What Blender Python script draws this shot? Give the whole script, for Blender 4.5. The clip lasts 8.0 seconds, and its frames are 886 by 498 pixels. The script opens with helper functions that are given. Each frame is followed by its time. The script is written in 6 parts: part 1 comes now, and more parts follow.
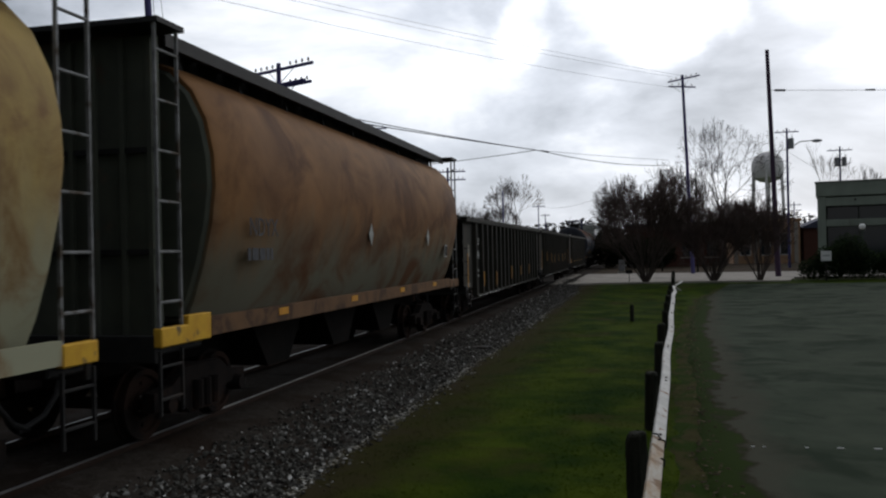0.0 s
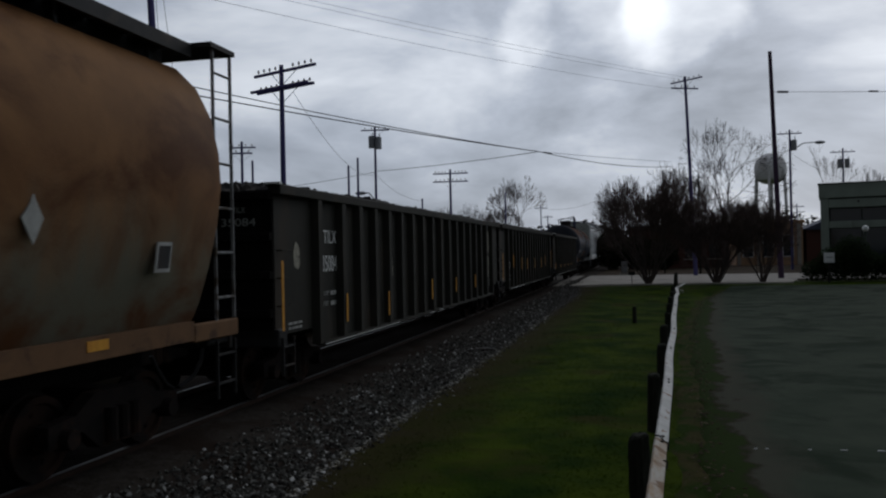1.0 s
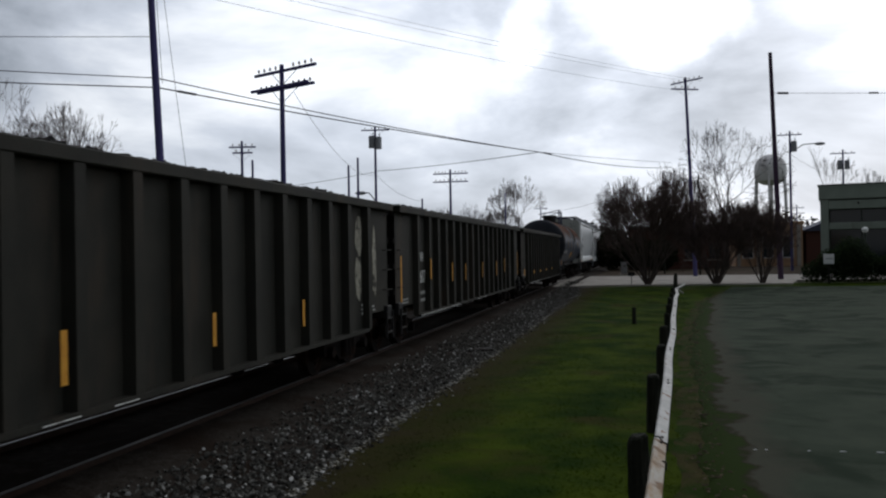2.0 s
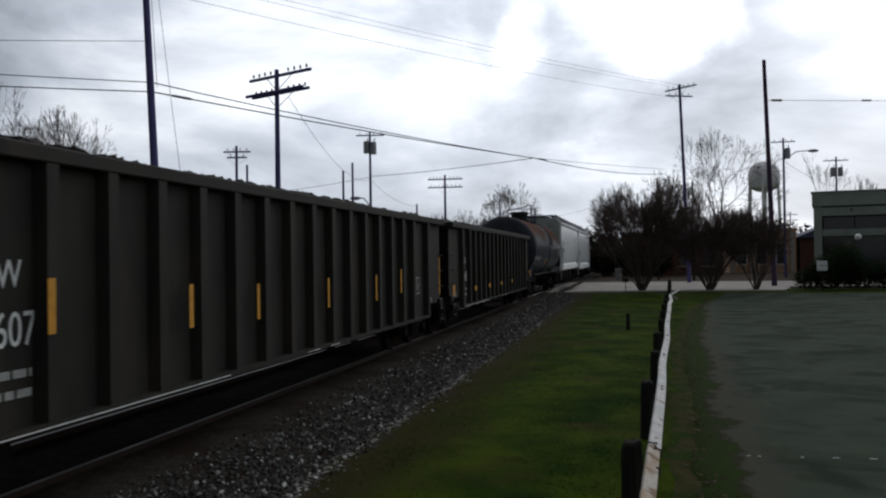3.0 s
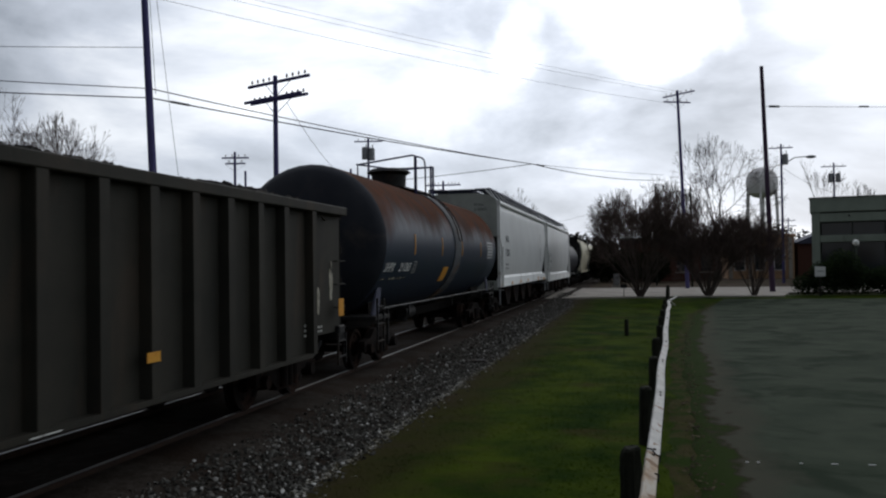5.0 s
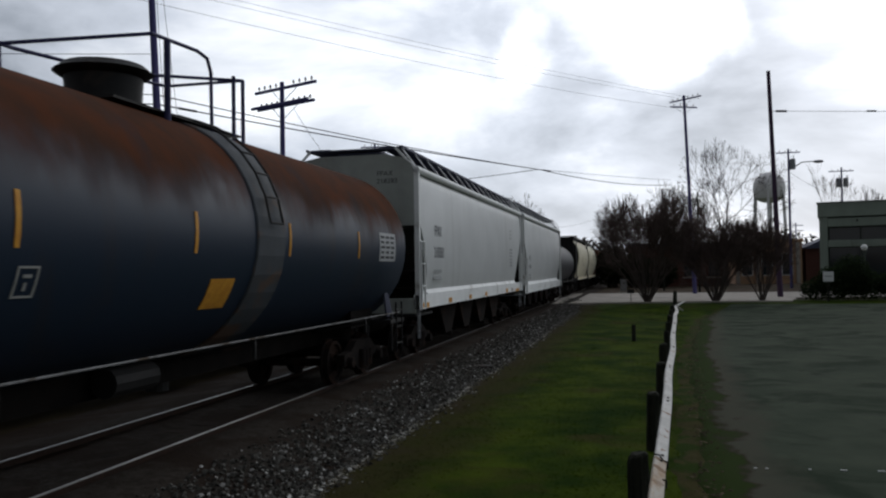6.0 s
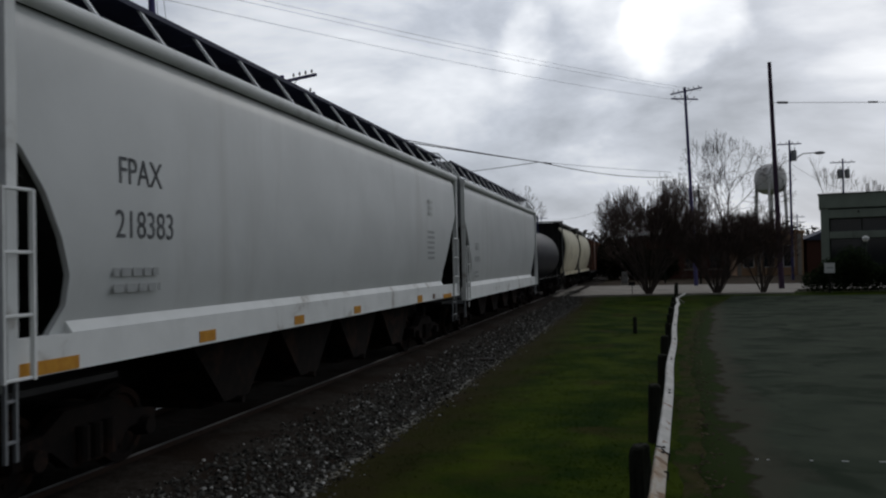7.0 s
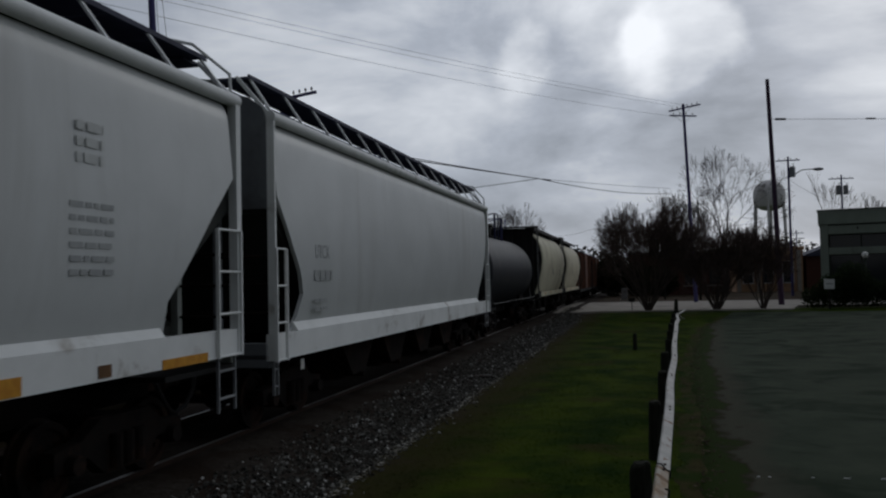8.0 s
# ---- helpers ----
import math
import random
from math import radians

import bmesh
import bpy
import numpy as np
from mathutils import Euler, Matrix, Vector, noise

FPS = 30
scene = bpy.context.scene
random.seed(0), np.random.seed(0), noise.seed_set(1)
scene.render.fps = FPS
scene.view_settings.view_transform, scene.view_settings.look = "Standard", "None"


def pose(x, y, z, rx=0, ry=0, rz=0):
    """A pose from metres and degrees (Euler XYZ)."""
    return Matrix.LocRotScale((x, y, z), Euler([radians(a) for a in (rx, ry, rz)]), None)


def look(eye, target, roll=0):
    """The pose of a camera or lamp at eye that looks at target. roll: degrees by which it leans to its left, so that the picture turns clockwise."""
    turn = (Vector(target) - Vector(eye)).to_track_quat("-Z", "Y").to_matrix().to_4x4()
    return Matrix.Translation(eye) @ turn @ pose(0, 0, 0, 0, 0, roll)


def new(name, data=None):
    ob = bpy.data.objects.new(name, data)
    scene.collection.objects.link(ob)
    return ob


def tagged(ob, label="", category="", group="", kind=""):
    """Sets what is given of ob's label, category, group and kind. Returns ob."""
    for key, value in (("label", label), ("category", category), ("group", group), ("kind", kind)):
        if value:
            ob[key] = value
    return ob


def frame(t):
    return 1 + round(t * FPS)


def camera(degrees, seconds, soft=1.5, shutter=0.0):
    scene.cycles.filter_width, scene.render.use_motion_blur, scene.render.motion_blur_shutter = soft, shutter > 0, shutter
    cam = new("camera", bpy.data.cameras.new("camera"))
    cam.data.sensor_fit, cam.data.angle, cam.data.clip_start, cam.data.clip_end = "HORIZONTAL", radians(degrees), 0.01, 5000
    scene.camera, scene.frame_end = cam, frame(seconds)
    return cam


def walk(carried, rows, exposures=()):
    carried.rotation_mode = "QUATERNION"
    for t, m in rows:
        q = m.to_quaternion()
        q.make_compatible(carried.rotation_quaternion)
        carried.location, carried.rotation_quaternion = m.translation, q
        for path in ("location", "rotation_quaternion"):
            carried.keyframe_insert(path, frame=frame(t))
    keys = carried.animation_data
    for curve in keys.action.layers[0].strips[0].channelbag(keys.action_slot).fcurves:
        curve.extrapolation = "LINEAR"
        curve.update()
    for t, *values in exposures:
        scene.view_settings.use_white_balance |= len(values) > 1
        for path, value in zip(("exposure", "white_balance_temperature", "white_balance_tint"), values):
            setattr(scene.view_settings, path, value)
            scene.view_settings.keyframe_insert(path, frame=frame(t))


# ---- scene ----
cam = camera(56.0, 8.0, soft=2.2, shutter=0.08)
EYE = (0.0, 0.0, 2.16)
# seconds, yaw, pitch, roll of the camera held in place over the fence
TURNS = [(0.0, 13.29, 0.19, 1.20), (0.5, 13.79, 1.10, 1.43), (1.0, 13.46, 0.30, 1.17), (1.5, 13.58, 0.18, 1.06),
         (3.0, 13.06, 0.68, 0.80), (3.5, 13.14, 0.38, 0.81), (4.0, 13.00, 0.46, 0.70), (4.5, 12.82, 0.76, 0.85),
         (6.0, 13.40, 1.47, 0.89), (6.5, 13.42, 0.73, 1.10), (7.0, 13.48, 1.00, 1.14), (7.5, 13.68, 1.37, 1.17),
         (8.0, 13.45, 2.14, 1.22)]
EXPOSURES = [(0.0, 0.0, 6500, 10), (0.5, -0.05, 6450, 10), (1.0, -0.72, 6150, 10), (1.5, 0.0, 6350, 10), (3.0, 0.0, 6380, 10), (4.5, 0.05, 6380, 10), (6.0, 0.0, 6400, 10),
             (6.5, -0.48, 6420, 10), (7.0, -0.46, 6420, 10), (7.5, -0.82, 6300, 10), (8.0, -0.90, 6250, 10)]
walk(cam, [(t, pose(*EYE, 90 + p, r, y)) for t, y, p, r in TURNS], EXPOSURES)

TRACK_X = -6.6          # centre line of the track; the rail heads lie at z = 0
RAIL_X = 0.755
SIDE = 1.6              # half the width of a car


def travelled(t):
    """Metres that the train has rolled towards -y after t seconds."""
    ease = min(1.0, max(0.0, (t - 1.2) / 5.0))
    return 13.35 * t - 0.035 * t * t + 0.13 * math.sin(math.pi * ease) ** 2


# ---- sky and sun ----
THIN_CLOUD = [((0.050, 0.965, 0.262), 0.050, 0.080, 0.17), ((0.0, 0.968, 0.246), 0.02, 0.06, 0.10), ((-0.045, 0.950, 0.310), 0.03, 0.09, 0.07), ((-0.131, 0.957, 0.259), 0.018, 0.050, 0.15),
              ((-0.028, 0.985, 0.170), 0.006, 0.040, 0.08), ((0.21, 0.95, 0.23), 0.02, 0.12, 0.05)]


def make_world():
    world = bpy.data.worlds.new("sky")
    scene.world = world
    world.use_nodes = True
    nt = world.node_tree
    nt.nodes.clear()
    out = nt.nodes.new("ShaderNodeOutputWorld")
    bg = nt.nodes.new("ShaderNodeBackground")
    sky = nt.nodes.new("ShaderNodeTexSky")
    sky.sky_type, sky.sun_disc = "NISHITA", False
    sky.sun_elevation, sky.sun_rotation = radians(29), radians(21)
    sky.air_density, sky.dust_density = 1.0, 2.0
    co = nt.nodes.new("ShaderNodeTexCoord")
    # clouds lie in flat layers: stretch the direction sideways
    mp = nt.nodes.new("ShaderNodeMapping")
    mp.inputs["Scale"].default_value = (1.0, 1.0, 2.3)
    mp.inputs["Location"].default_value = (0.36, 0.0, 0.18)
    nt.links.new(co.outputs["Generated"], mp.inputs["Vector"])
    big = nt.nodes.new("ShaderNodeTexNoise")
    big.inputs["Scale"].default_value, big.inputs["Detail"].default_value = 2.6, 7.0
    big.inputs["Roughness"].default_value, big.inputs["Distortion"].default_value = 0.56, 0.25
    nt.links.new(mp.outputs["Vector"], big.inputs["Vector"])
    ramp = nt.nodes.new("ShaderNodeValToRGB")
    ramp.color_ramp.elements[0].position, ramp.color_ramp.elements[0].color = 0.34, (0.35, 0.385, 0.44, 1)
    ramp.color_ramp.elements[1].position, ramp.color_ramp.elements[1].color = 0.78, (1.45, 1.47, 1.50, 1)
    for at, tone in ((0.50, (0.64, 0.685, 0.765, 1)), (0.60, (0.93, 0.965, 1.02, 1))):
        ramp.color_ramp.elements.new(at).color = tone
    # thin places in the cloud cover, ragged at their edges
    fluff = nt.nodes.new("ShaderNodeTexNoise")
    fluff.inputs["Scale"].default_value, fluff.inputs["Detail"].default_value = 9.0, 9.0
    nt.links.new(co.outputs["Generated"], fluff.inputs["Vector"])
    shift = nt.nodes.new("ShaderNodeVectorMath")
    shift.operation = "MULTIPLY_ADD"
    nt.links.new(fluff.outputs["Color"], shift.inputs[0])
    shift.inputs[1].default_value = (0.10, 0.10, 0.10)
    nt.links.new(co.outputs["Generated"], shift.inputs[2])
    level = big.outputs["Fac"]
    for middle, a, c, gain in THIN_CLOUD:
        d = nt.nodes.new("ShaderNodeVectorMath")
        d.operation = "DISTANCE"
        nt.links.new(shift.outputs["Vector"], d.inputs[0])
        d.inputs[1].default_value = Vector(middle) + Vector((0.05, 0.05, 0.05))
        r = nt.nodes.new("ShaderNodeMapRange")
        r.interpolation_type = "SMOOTHSTEP"
        r.inputs["From Min"].default_value, r.inputs["From Max"].default_value = a, c
        r.inputs["To Min"].default_value, r.inputs["To Max"].default_value = gain, 0.0
        nt.links.new(d.outputs["Value"], r.inputs["Value"])
        plus = nt.nodes.new("ShaderNodeMath")
        nt.links.new(level, plus.inputs[0])
        nt.links.new(r.outputs["Result"], plus.inputs[1])
        level = plus.outputs["Value"]
    nt.links.new(level, ramp.inputs["Fac"])
    # thin cloud lets the sun through: brighter towards it
    dot = nt.nodes.new("ShaderNodeVectorMath")
    dot.operation = "DOT_PRODUCT"
    dot.inputs[1].default_value = Vector((0.32, 0.82, 0.48)).normalized()
    nt.links.new(co.outputs["Generated"], dot.inputs[0])
    glow = nt.nodes.new("ShaderNodeMapRange")
    glow.inputs["From Min"].default_value, glow.inputs["From Max"].default_value = -0.1, 0.97
    glow.inputs["To Min"].default_value, glow.inputs["To Max"].default_value = 0.27, 1.26
    glow.interpolation_type = "SMOOTHSTEP"
    nt.links.new(dot.outputs["Value"], glow.inputs["Value"])
    lit = nt.nodes.new("ShaderNodeVectorMath")
    lit.operation = "SCALE"
    nt.links.new(ramp.outputs["Color"], lit.inputs[0])
    nt.links.new(glow.outputs["Result"], lit.inputs["Scale"])
    dim = nt.nodes.new("ShaderNodeVectorMath")
    dim.operation = "SCALE"
    dim.inputs["Scale"].default_value = 0.08
    nt.links.new(sky.outputs["Color"], dim.inputs[0])
    mix = nt.nodes.new("ShaderNodeMix")
    mix.data_type = "RGBA"
    mix.inputs["Factor"].default_value = 0.92
    nt.links.new(dim.outputs["Vector"], mix.inputs["A"])
    nt.links.new(lit.outputs["Vector"], mix.inputs["B"])
    nt.links.new(mix.outputs["Result"], bg.inputs["Color"])
    bg.inputs["Strength"].default_value = 1.0
    nt.links.new(bg.outputs["Background"], out.inputs["Surface"])


make_world()
sun = new("sun", bpy.data.lights.new("sun", "SUN"))
sun.data.energy, sun.data.angle, sun.data.color = 0.3, radians(25), (1.0, 0.97, 0.92)
sun.matrix_world = look((0, 0, 40), (-13, -33, 20.7))


# ---- materials ----
def surface(name, base, other, scale=3.0, rough=0.7, metal=0.0, bump=0.15, bump_scale=40.0, stain=None, stain_scale=0.8,
            stain_at=(0.5, 0.62), stretch=(1, 1, 1), low=None, low_z=(0, 1), random_tone=0.0, stain_stretch=(1, 1, 1), spec=0.14, through_light=0.0, low_stretch=(1, 1, 0.6), low_gloss=None):
    """A painted, worn or natural surface: two tones of grain, stains with a shape of their own, and fine relief."""
    m = bpy.data.materials.new(name)
    m.use_nodes = True
    nt = m.node_tree
    p = nt.nodes["Principled BSDF"]
    p.inputs["Roughness"].default_value, p.inputs["Metallic"].default_value = rough, metal
    p.inputs["Specular IOR Level"].default_value = spec
    co = nt.nodes.new("ShaderNodeTexCoord")

    def noise_node(sc, st, detail=6.0, dist=0.2):
        mp = nt.nodes.new("ShaderNodeMapping")
        mp.inputs["Scale"].default_value = st
        nt.links.new(co.outputs["Object"], mp.inputs["Vector"])
        n = nt.nodes.new("ShaderNodeTexNoise")
        n.inputs["Scale"].default_value, n.inputs["Detail"].default_value = sc, detail
        n.inputs["Roughness"].default_value, n.inputs["Distortion"].default_value = 0.6, dist
        nt.links.new(mp.outputs["Vector"], n.inputs["Vector"])
        return n.outputs["Fac"]

    def span(value, a, b):
        r = nt.nodes.new("ShaderNodeMapRange")
        r.inputs["From Min"].default_value, r.inputs["From Max"].default_value = a, b
        r.interpolation_type = "SMOOTHSTEP"
        nt.links.new(value, r.inputs["Value"])
        return r.outputs["Result"]

    def blend(fac, a, b):
        x = nt.nodes.new("ShaderNodeMix")
        x.data_type = "RGBA"
        nt.links.new(fac, x.inputs["Factor"])
        for key, v in (("A", a), ("B", b)):
            if isinstance(v, tuple):
                x.inputs[key].default_value = (*v, 1)
            else:
                nt.links.new(v, x.inputs[key])
        return x.outputs["Result"]

    colour = blend(span(noise_node(scale, stretch), 0.3, 0.7), base, other)
    if low is not None:
        sep = nt.nodes.new("ShaderNodeSeparateXYZ")
        nt.links.new(co.outputs["Object"], sep.inputs["Vector"])
        add = nt.nodes.new("ShaderNodeMath")
        add.operation = "MULTIPLY_ADD"
        nt.links.new(noise_node(1.1, low_stretch), add.inputs[0])
        add.inputs[1].default_value = 1.6
        nt.links.new(sep.outputs["Z"], add.inputs[2])
        upper = span(add.outputs["Value"], low_z[0] + 0.8, low_z[1] + 0.8)
        colour = blend(upper, low, colour)
        if low_gloss is not None:        # sound paint below shines more than the rust above
            for key, a, b in (("Specular IOR Level", low_gloss[0], spec), ("Roughness", low_gloss[1], rough)):
                r = nt.nodes.new("ShaderNodeMapRange")
                r.inputs["To Min"].default_value, r.inputs["To Max"].default_value = a, b
                nt.links.new(upper, r.inputs["Value"])
                nt.links.new(r.outputs["Result"], p.inputs[key])
    if stain is not None:
        colour = blend(span(noise_node(stain_scale, stain_stretch, 8.0, 0.6), *stain_at), colour, stain)
    if random_tone:
        info = nt.nodes.new("ShaderNodeObjectInfo")
        hsv = nt.nodes.new("ShaderNodeHueSaturation")
        mr = nt.nodes.new("ShaderNodeMapRange")
        mr.inputs["To Min"].default_value, mr.inputs["To Max"].default_value = 1 - random_tone, 1 + random_tone
        nt.links.new(info.outputs["Random"], mr.inputs["Value"])
        nt.links.new(mr.outputs["Result"], hsv.inputs["Value"])
        nt.links.new(colour, hsv.inputs["Color"])
        colour = hsv.outputs["Color"]
    nt.links.new(colour, p.inputs["Base Color"])
    if bump:
        b = nt.nodes.new("ShaderNodeBump")
        b.inputs["Strength"].default_value, b.inputs["Distance"].default_value = bump, 0.02
        nt.links.new(noise_node(bump_scale, (1, 1, 1), 4.0), b.inputs["Height"])
        nt.links.new(b.outputs["Normal"], p.inputs["Normal"])
    if through_light:            # thin blades let light through
        tr = nt.nodes.new("ShaderNodeBsdfTranslucent")
        mx = nt.nodes.new("ShaderNodeMixShader")
        mx.inputs["Fac"].default_value = through_light
        nt.links.new(colour, tr.inputs["Color"])
        nt.links.new(p.outputs["BSDF"], mx.inputs[1])
        nt.links.new(tr.outputs["BSDF"], mx.inputs[2])
        nt.links.new(mx.outputs["Shader"], nt.nodes["Material Output"].inputs["Surface"])
    return m


def island_tones(name, tones, rough=0.85, through_light=0.0):
    """Loose pieces in one mesh, each of its own tone."""
    m = bpy.data.materials.new(name)
    m.use_nodes = True
    nt = m.node_tree
    p = nt.nodes["Principled BSDF"]
    p.inputs["Roughness"].default_value = rough
    p.inputs["Specular IOR Level"].default_value = 0.04
    geo = nt.nodes.new("ShaderNodeNewGeometry")
    ramp = nt.nodes.new("ShaderNodeValToRGB")
    e = ramp.color_ramp.elements
    for i, (at, c) in enumerate(tones):
        el = e[i] if i < 2 else e.new(at)
        el.position, el.color = at, (*c, 1)
    nt.links.new(geo.outputs["Random Per Island"], ramp.inputs["Fac"])
    nt.links.new(ramp.outputs["Color"], p.inputs["Base Color"])
    if through_light:            # thin leaves let light through
        tr = nt.nodes.new("ShaderNodeBsdfTranslucent")
        mx = nt.nodes.new("ShaderNodeMixShader")
        mx.inputs["Fac"].default_value = through_light
        nt.links.new(ramp.outputs["Color"], tr.inputs["Color"])
        nt.links.new(p.outputs["BSDF"], mx.inputs[1])
        nt.links.new(tr.outputs["BSDF"], mx.inputs[2])
        nt.links.new(mx.outputs["Shader"], nt.nodes["Material Output"].inputs["Surface"])
    return m


def glass_dark(name):
    m = bpy.data.materials.new(name)
    m.use_nodes = True
    p = m.node_tree.nodes["Principled BSDF"]
    p.inputs["Base Color"].default_value = (0.02, 0.025, 0.03, 1)
    p.inputs["Roughness"].default_value = 0.08
    return m


LAWN = dict(base=(0.0072, 0.0220, 0.0010), other=(0.041, 0.060, 0.0024), scale=0.8, rough=0.95, stain=(0.034, 0.031, 0.007), stain_scale=0.55, stain_at=(0.53, 0.70), spec=0.02)


def soil_towards_track(m):
    """Bare brown soil and dead grass take over, in ragged patches, towards the ballast."""
    nt = m.node_tree
    p = nt.nodes["Principled BSDF"]
    paint = p.inputs["Base Color"].links[0].from_socket
    co = nt.nodes.new("ShaderNodeTexCoord")
    sep = nt.nodes.new("ShaderNodeSeparateXYZ")
    nt.links.new(co.outputs["Object"], sep.inputs["Vector"])
    n = nt.nodes.new("ShaderNodeTexNoise")
    n.inputs["Scale"].default_value, n.inputs["Detail"].default_value, n.inputs["Roughness"].default_value = 1.1, 8.0, 0.65
    nt.links.new(co.outputs["Object"], n.inputs["Vector"])
    ragged = nt.nodes.new("ShaderNodeMath")
    ragged.operation = "MULTIPLY_ADD"
    nt.links.new(n.outputs["Fac"], ragged.inputs[0])
    ragged.inputs[1].default_value = 2.4
    nt.links.new(sep.outputs["X"], ragged.inputs[2])
    for low, high, tone in ((-2.1, -0.6, (0.030, 0.028, 0.0085)), (-2.6, -1.9, (0.034, 0.026, 0.015))):
        r = nt.nodes.new("ShaderNodeMapRange")
        r.interpolation_type = "SMOOTHSTEP"
        r.inputs["From Min"].default_value, r.inputs["From Max"].default_value = low, high
        nt.links.new(ragged.outputs["Value"], r.inputs["Value"])
        x = nt.nodes.new("ShaderNodeMix")
        x.data_type = "RGBA"
        nt.links.new(r.outputs["Result"], x.inputs["Factor"])
        x.inputs["A"].default_value = (*tone, 1)
        nt.links.new(paint, x.inputs["B"])
        paint = x.outputs["Result"]
    for link in list(p.inputs["Base Color"].links):
        nt.links.remove(link)
    nt.links.new(paint, p.inputs["Base Color"])
    return m


M_GROUND = soil_towards_track(surface("ground_grass", **LAWN, bump=0.5, bump_scale=25))


def lot_surface():
    """Old asphalt that turns to dust, dead leaves and mossy soil along its ragged edge by the fence."""
    m = surface("old_asphalt", (0.033, 0.044, 0.029), (0.052, 0.062, 0.043), 0.9, 0.95, bump=0.4, bump_scale=60, stain=(0.021, 0.030, 0.0185), stain_scale=0.55, stain_at=(0.46, 0.62), spec=0.03)
    nt = m.node_tree
    p = nt.nodes["Principled BSDF"]
    paint = p.inputs["Base Color"].links[0].from_socket
    co = nt.nodes.new("ShaderNodeTexCoord")
    sep = nt.nodes.new("ShaderNodeSeparateXYZ")
    nt.links.new(co.outputs["Object"], sep.inputs["Vector"])

    def calc(op, a, b, c=None):
        n = nt.nodes.new("ShaderNodeMath")
        n.operation = op
        for i, v in enumerate((a, b, c)):
            if v is None:
                continue
            if isinstance(v, (int, float)):
                n.inputs[i].default_value = v
            else:
                nt.links.new(v, n.inputs[i])
        return n.outputs["Value"]

    def blotch(scale, stretch):
        mp = nt.nodes.new("ShaderNodeMapping")
        mp.inputs["Scale"].default_value = stretch
        nt.links.new(co.outputs["Object"], mp.inputs["Vector"])
        n = nt.nodes.new("ShaderNodeTexNoise")
        n.inputs["Scale"].default_value, n.inputs["Detail"].default_value, n.inputs["Roughness"].default_value = scale, 7.0, 0.62
        nt.links.new(mp.outputs["Vector"], n.inputs["Vector"])
        return n.outputs["Fac"]

    edge = calc("MAXIMUM", calc("MULTIPLY_ADD", sep.outputs["Y"], 0.042, 0.342), calc("MULTIPLY_ADD", sep.outputs["Y"], 0.085, -0.69))
    inside = calc("SUBTRACT", sep.outputs["X"], edge)
    ragged = calc("MULTIPLY_ADD", blotch(1.3, (1, 0.8, 1)), -1.5, inside)
    for low, high, tone in ((-0.30, 0.35, (0.052, 0.052, 0.037)), (-0.44, -0.26, (0.024, 0.020, 0.012)), (-0.52, -0.36, (0.018, 0.031, 0.004))):
        r = nt.nodes.new("ShaderNodeMapRange")
        r.interpolation_type = "SMOOTHSTEP"
        r.inputs["From Min"].default_value, r.inputs["From Max"].default_value = low, high
        nt.links.new(ragged, r.inputs["Value"])
        x = nt.nodes.new("ShaderNodeMix")
        x.data_type = "RGBA"
        nt.links.new(r.outputs["Result"], x.inputs["Factor"])
        x.inputs["A"].default_value = (*tone, 1)
        nt.links.new(paint, x.inputs["B"])
        paint = x.outputs["Result"]
    nt.links.new(paint, p.inputs["Base Color"])
    return m


M_LOT = lot_surface()
M_ROAD = surface("pale_road", (0.36, 0.33, 0.29), (0.28, 0.255, 0.225), 0.8, 0.9, bump=0.3, bump_scale=50, spec=0.03, stain=(0.22, 0.20, 0.18), stain_scale=0.25, stain_at=(0.5, 0.7))
M_BALLAST = surface("ballast_bed", (0.042, 0.036, 0.030), (0.024, 0.019, 0.015), 9.0, 0.95, bump=1.0, bump_scale=18,
                    stain=(0.022, 0.015, 0.011), stain_scale=0.7, stain_at=(0.42, 0.58), spec=0.03)
M_STONE = island_tones("ballast_stones", [(0.0, (0.030, 0.028, 0.025)), (0.55, (0.070, 0.067, 0.058)), (0.90, (0.140, 0.135, 0.120)), (1.0, (0.50, 0.49, 0.46))])
M_GRASS = soil_towards_track(surface("grass_blades", **LAWN, bump=0.0, through_light=0.3))
M_TIE = surface("creosoted_tie", (0.020, 0.015, 0.012), (0.034, 0.026, 0.020), 4.0, 0.9, stretch=(1, 8, 8), random_tone=0.3, spec=0.03)
M_RAIL = surface("rail_rust", (0.038, 0.022, 0.015), (0.024, 0.016, 0.012), 6.0, 0.7, metal=0.3)
M_RAILTOP = surface("rail_polished", (0.25, 0.245, 0.24), (0.15, 0.145, 0.14), 1.4, 0.40, metal=1.0, bump=0.02)
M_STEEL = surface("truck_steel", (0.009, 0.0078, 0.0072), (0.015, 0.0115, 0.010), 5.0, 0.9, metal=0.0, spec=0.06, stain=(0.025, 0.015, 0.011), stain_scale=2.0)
M_BLACK = surface("black_paint", (0.013, 0.013, 0.013), (0.022, 0.021, 0.020), 3.0, 0.6, stain=(0.040, 0.030, 0.023), stain_scale=1.2, stain_at=(0.56, 0.72))
M_GONDOLA = surface("gondola_dark_paint", (0.030, 0.028, 0.0215), (0.020, 0.0195, 0.0155), 1.2, 0.7, spec=0.12, stain=(0.041, 0.032, 0.023), stain_scale=1.3,
                    stain_at=(0.52, 0.72), stain_stretch=(1, 1, 0.25))
M_LOAD = island_tones("dark_load", [(0.0, (0.018, 0.017, 0.017)), (0.6, (0.04, 0.037, 0.034)), (1.0, (0.075, 0.066, 0.058))])
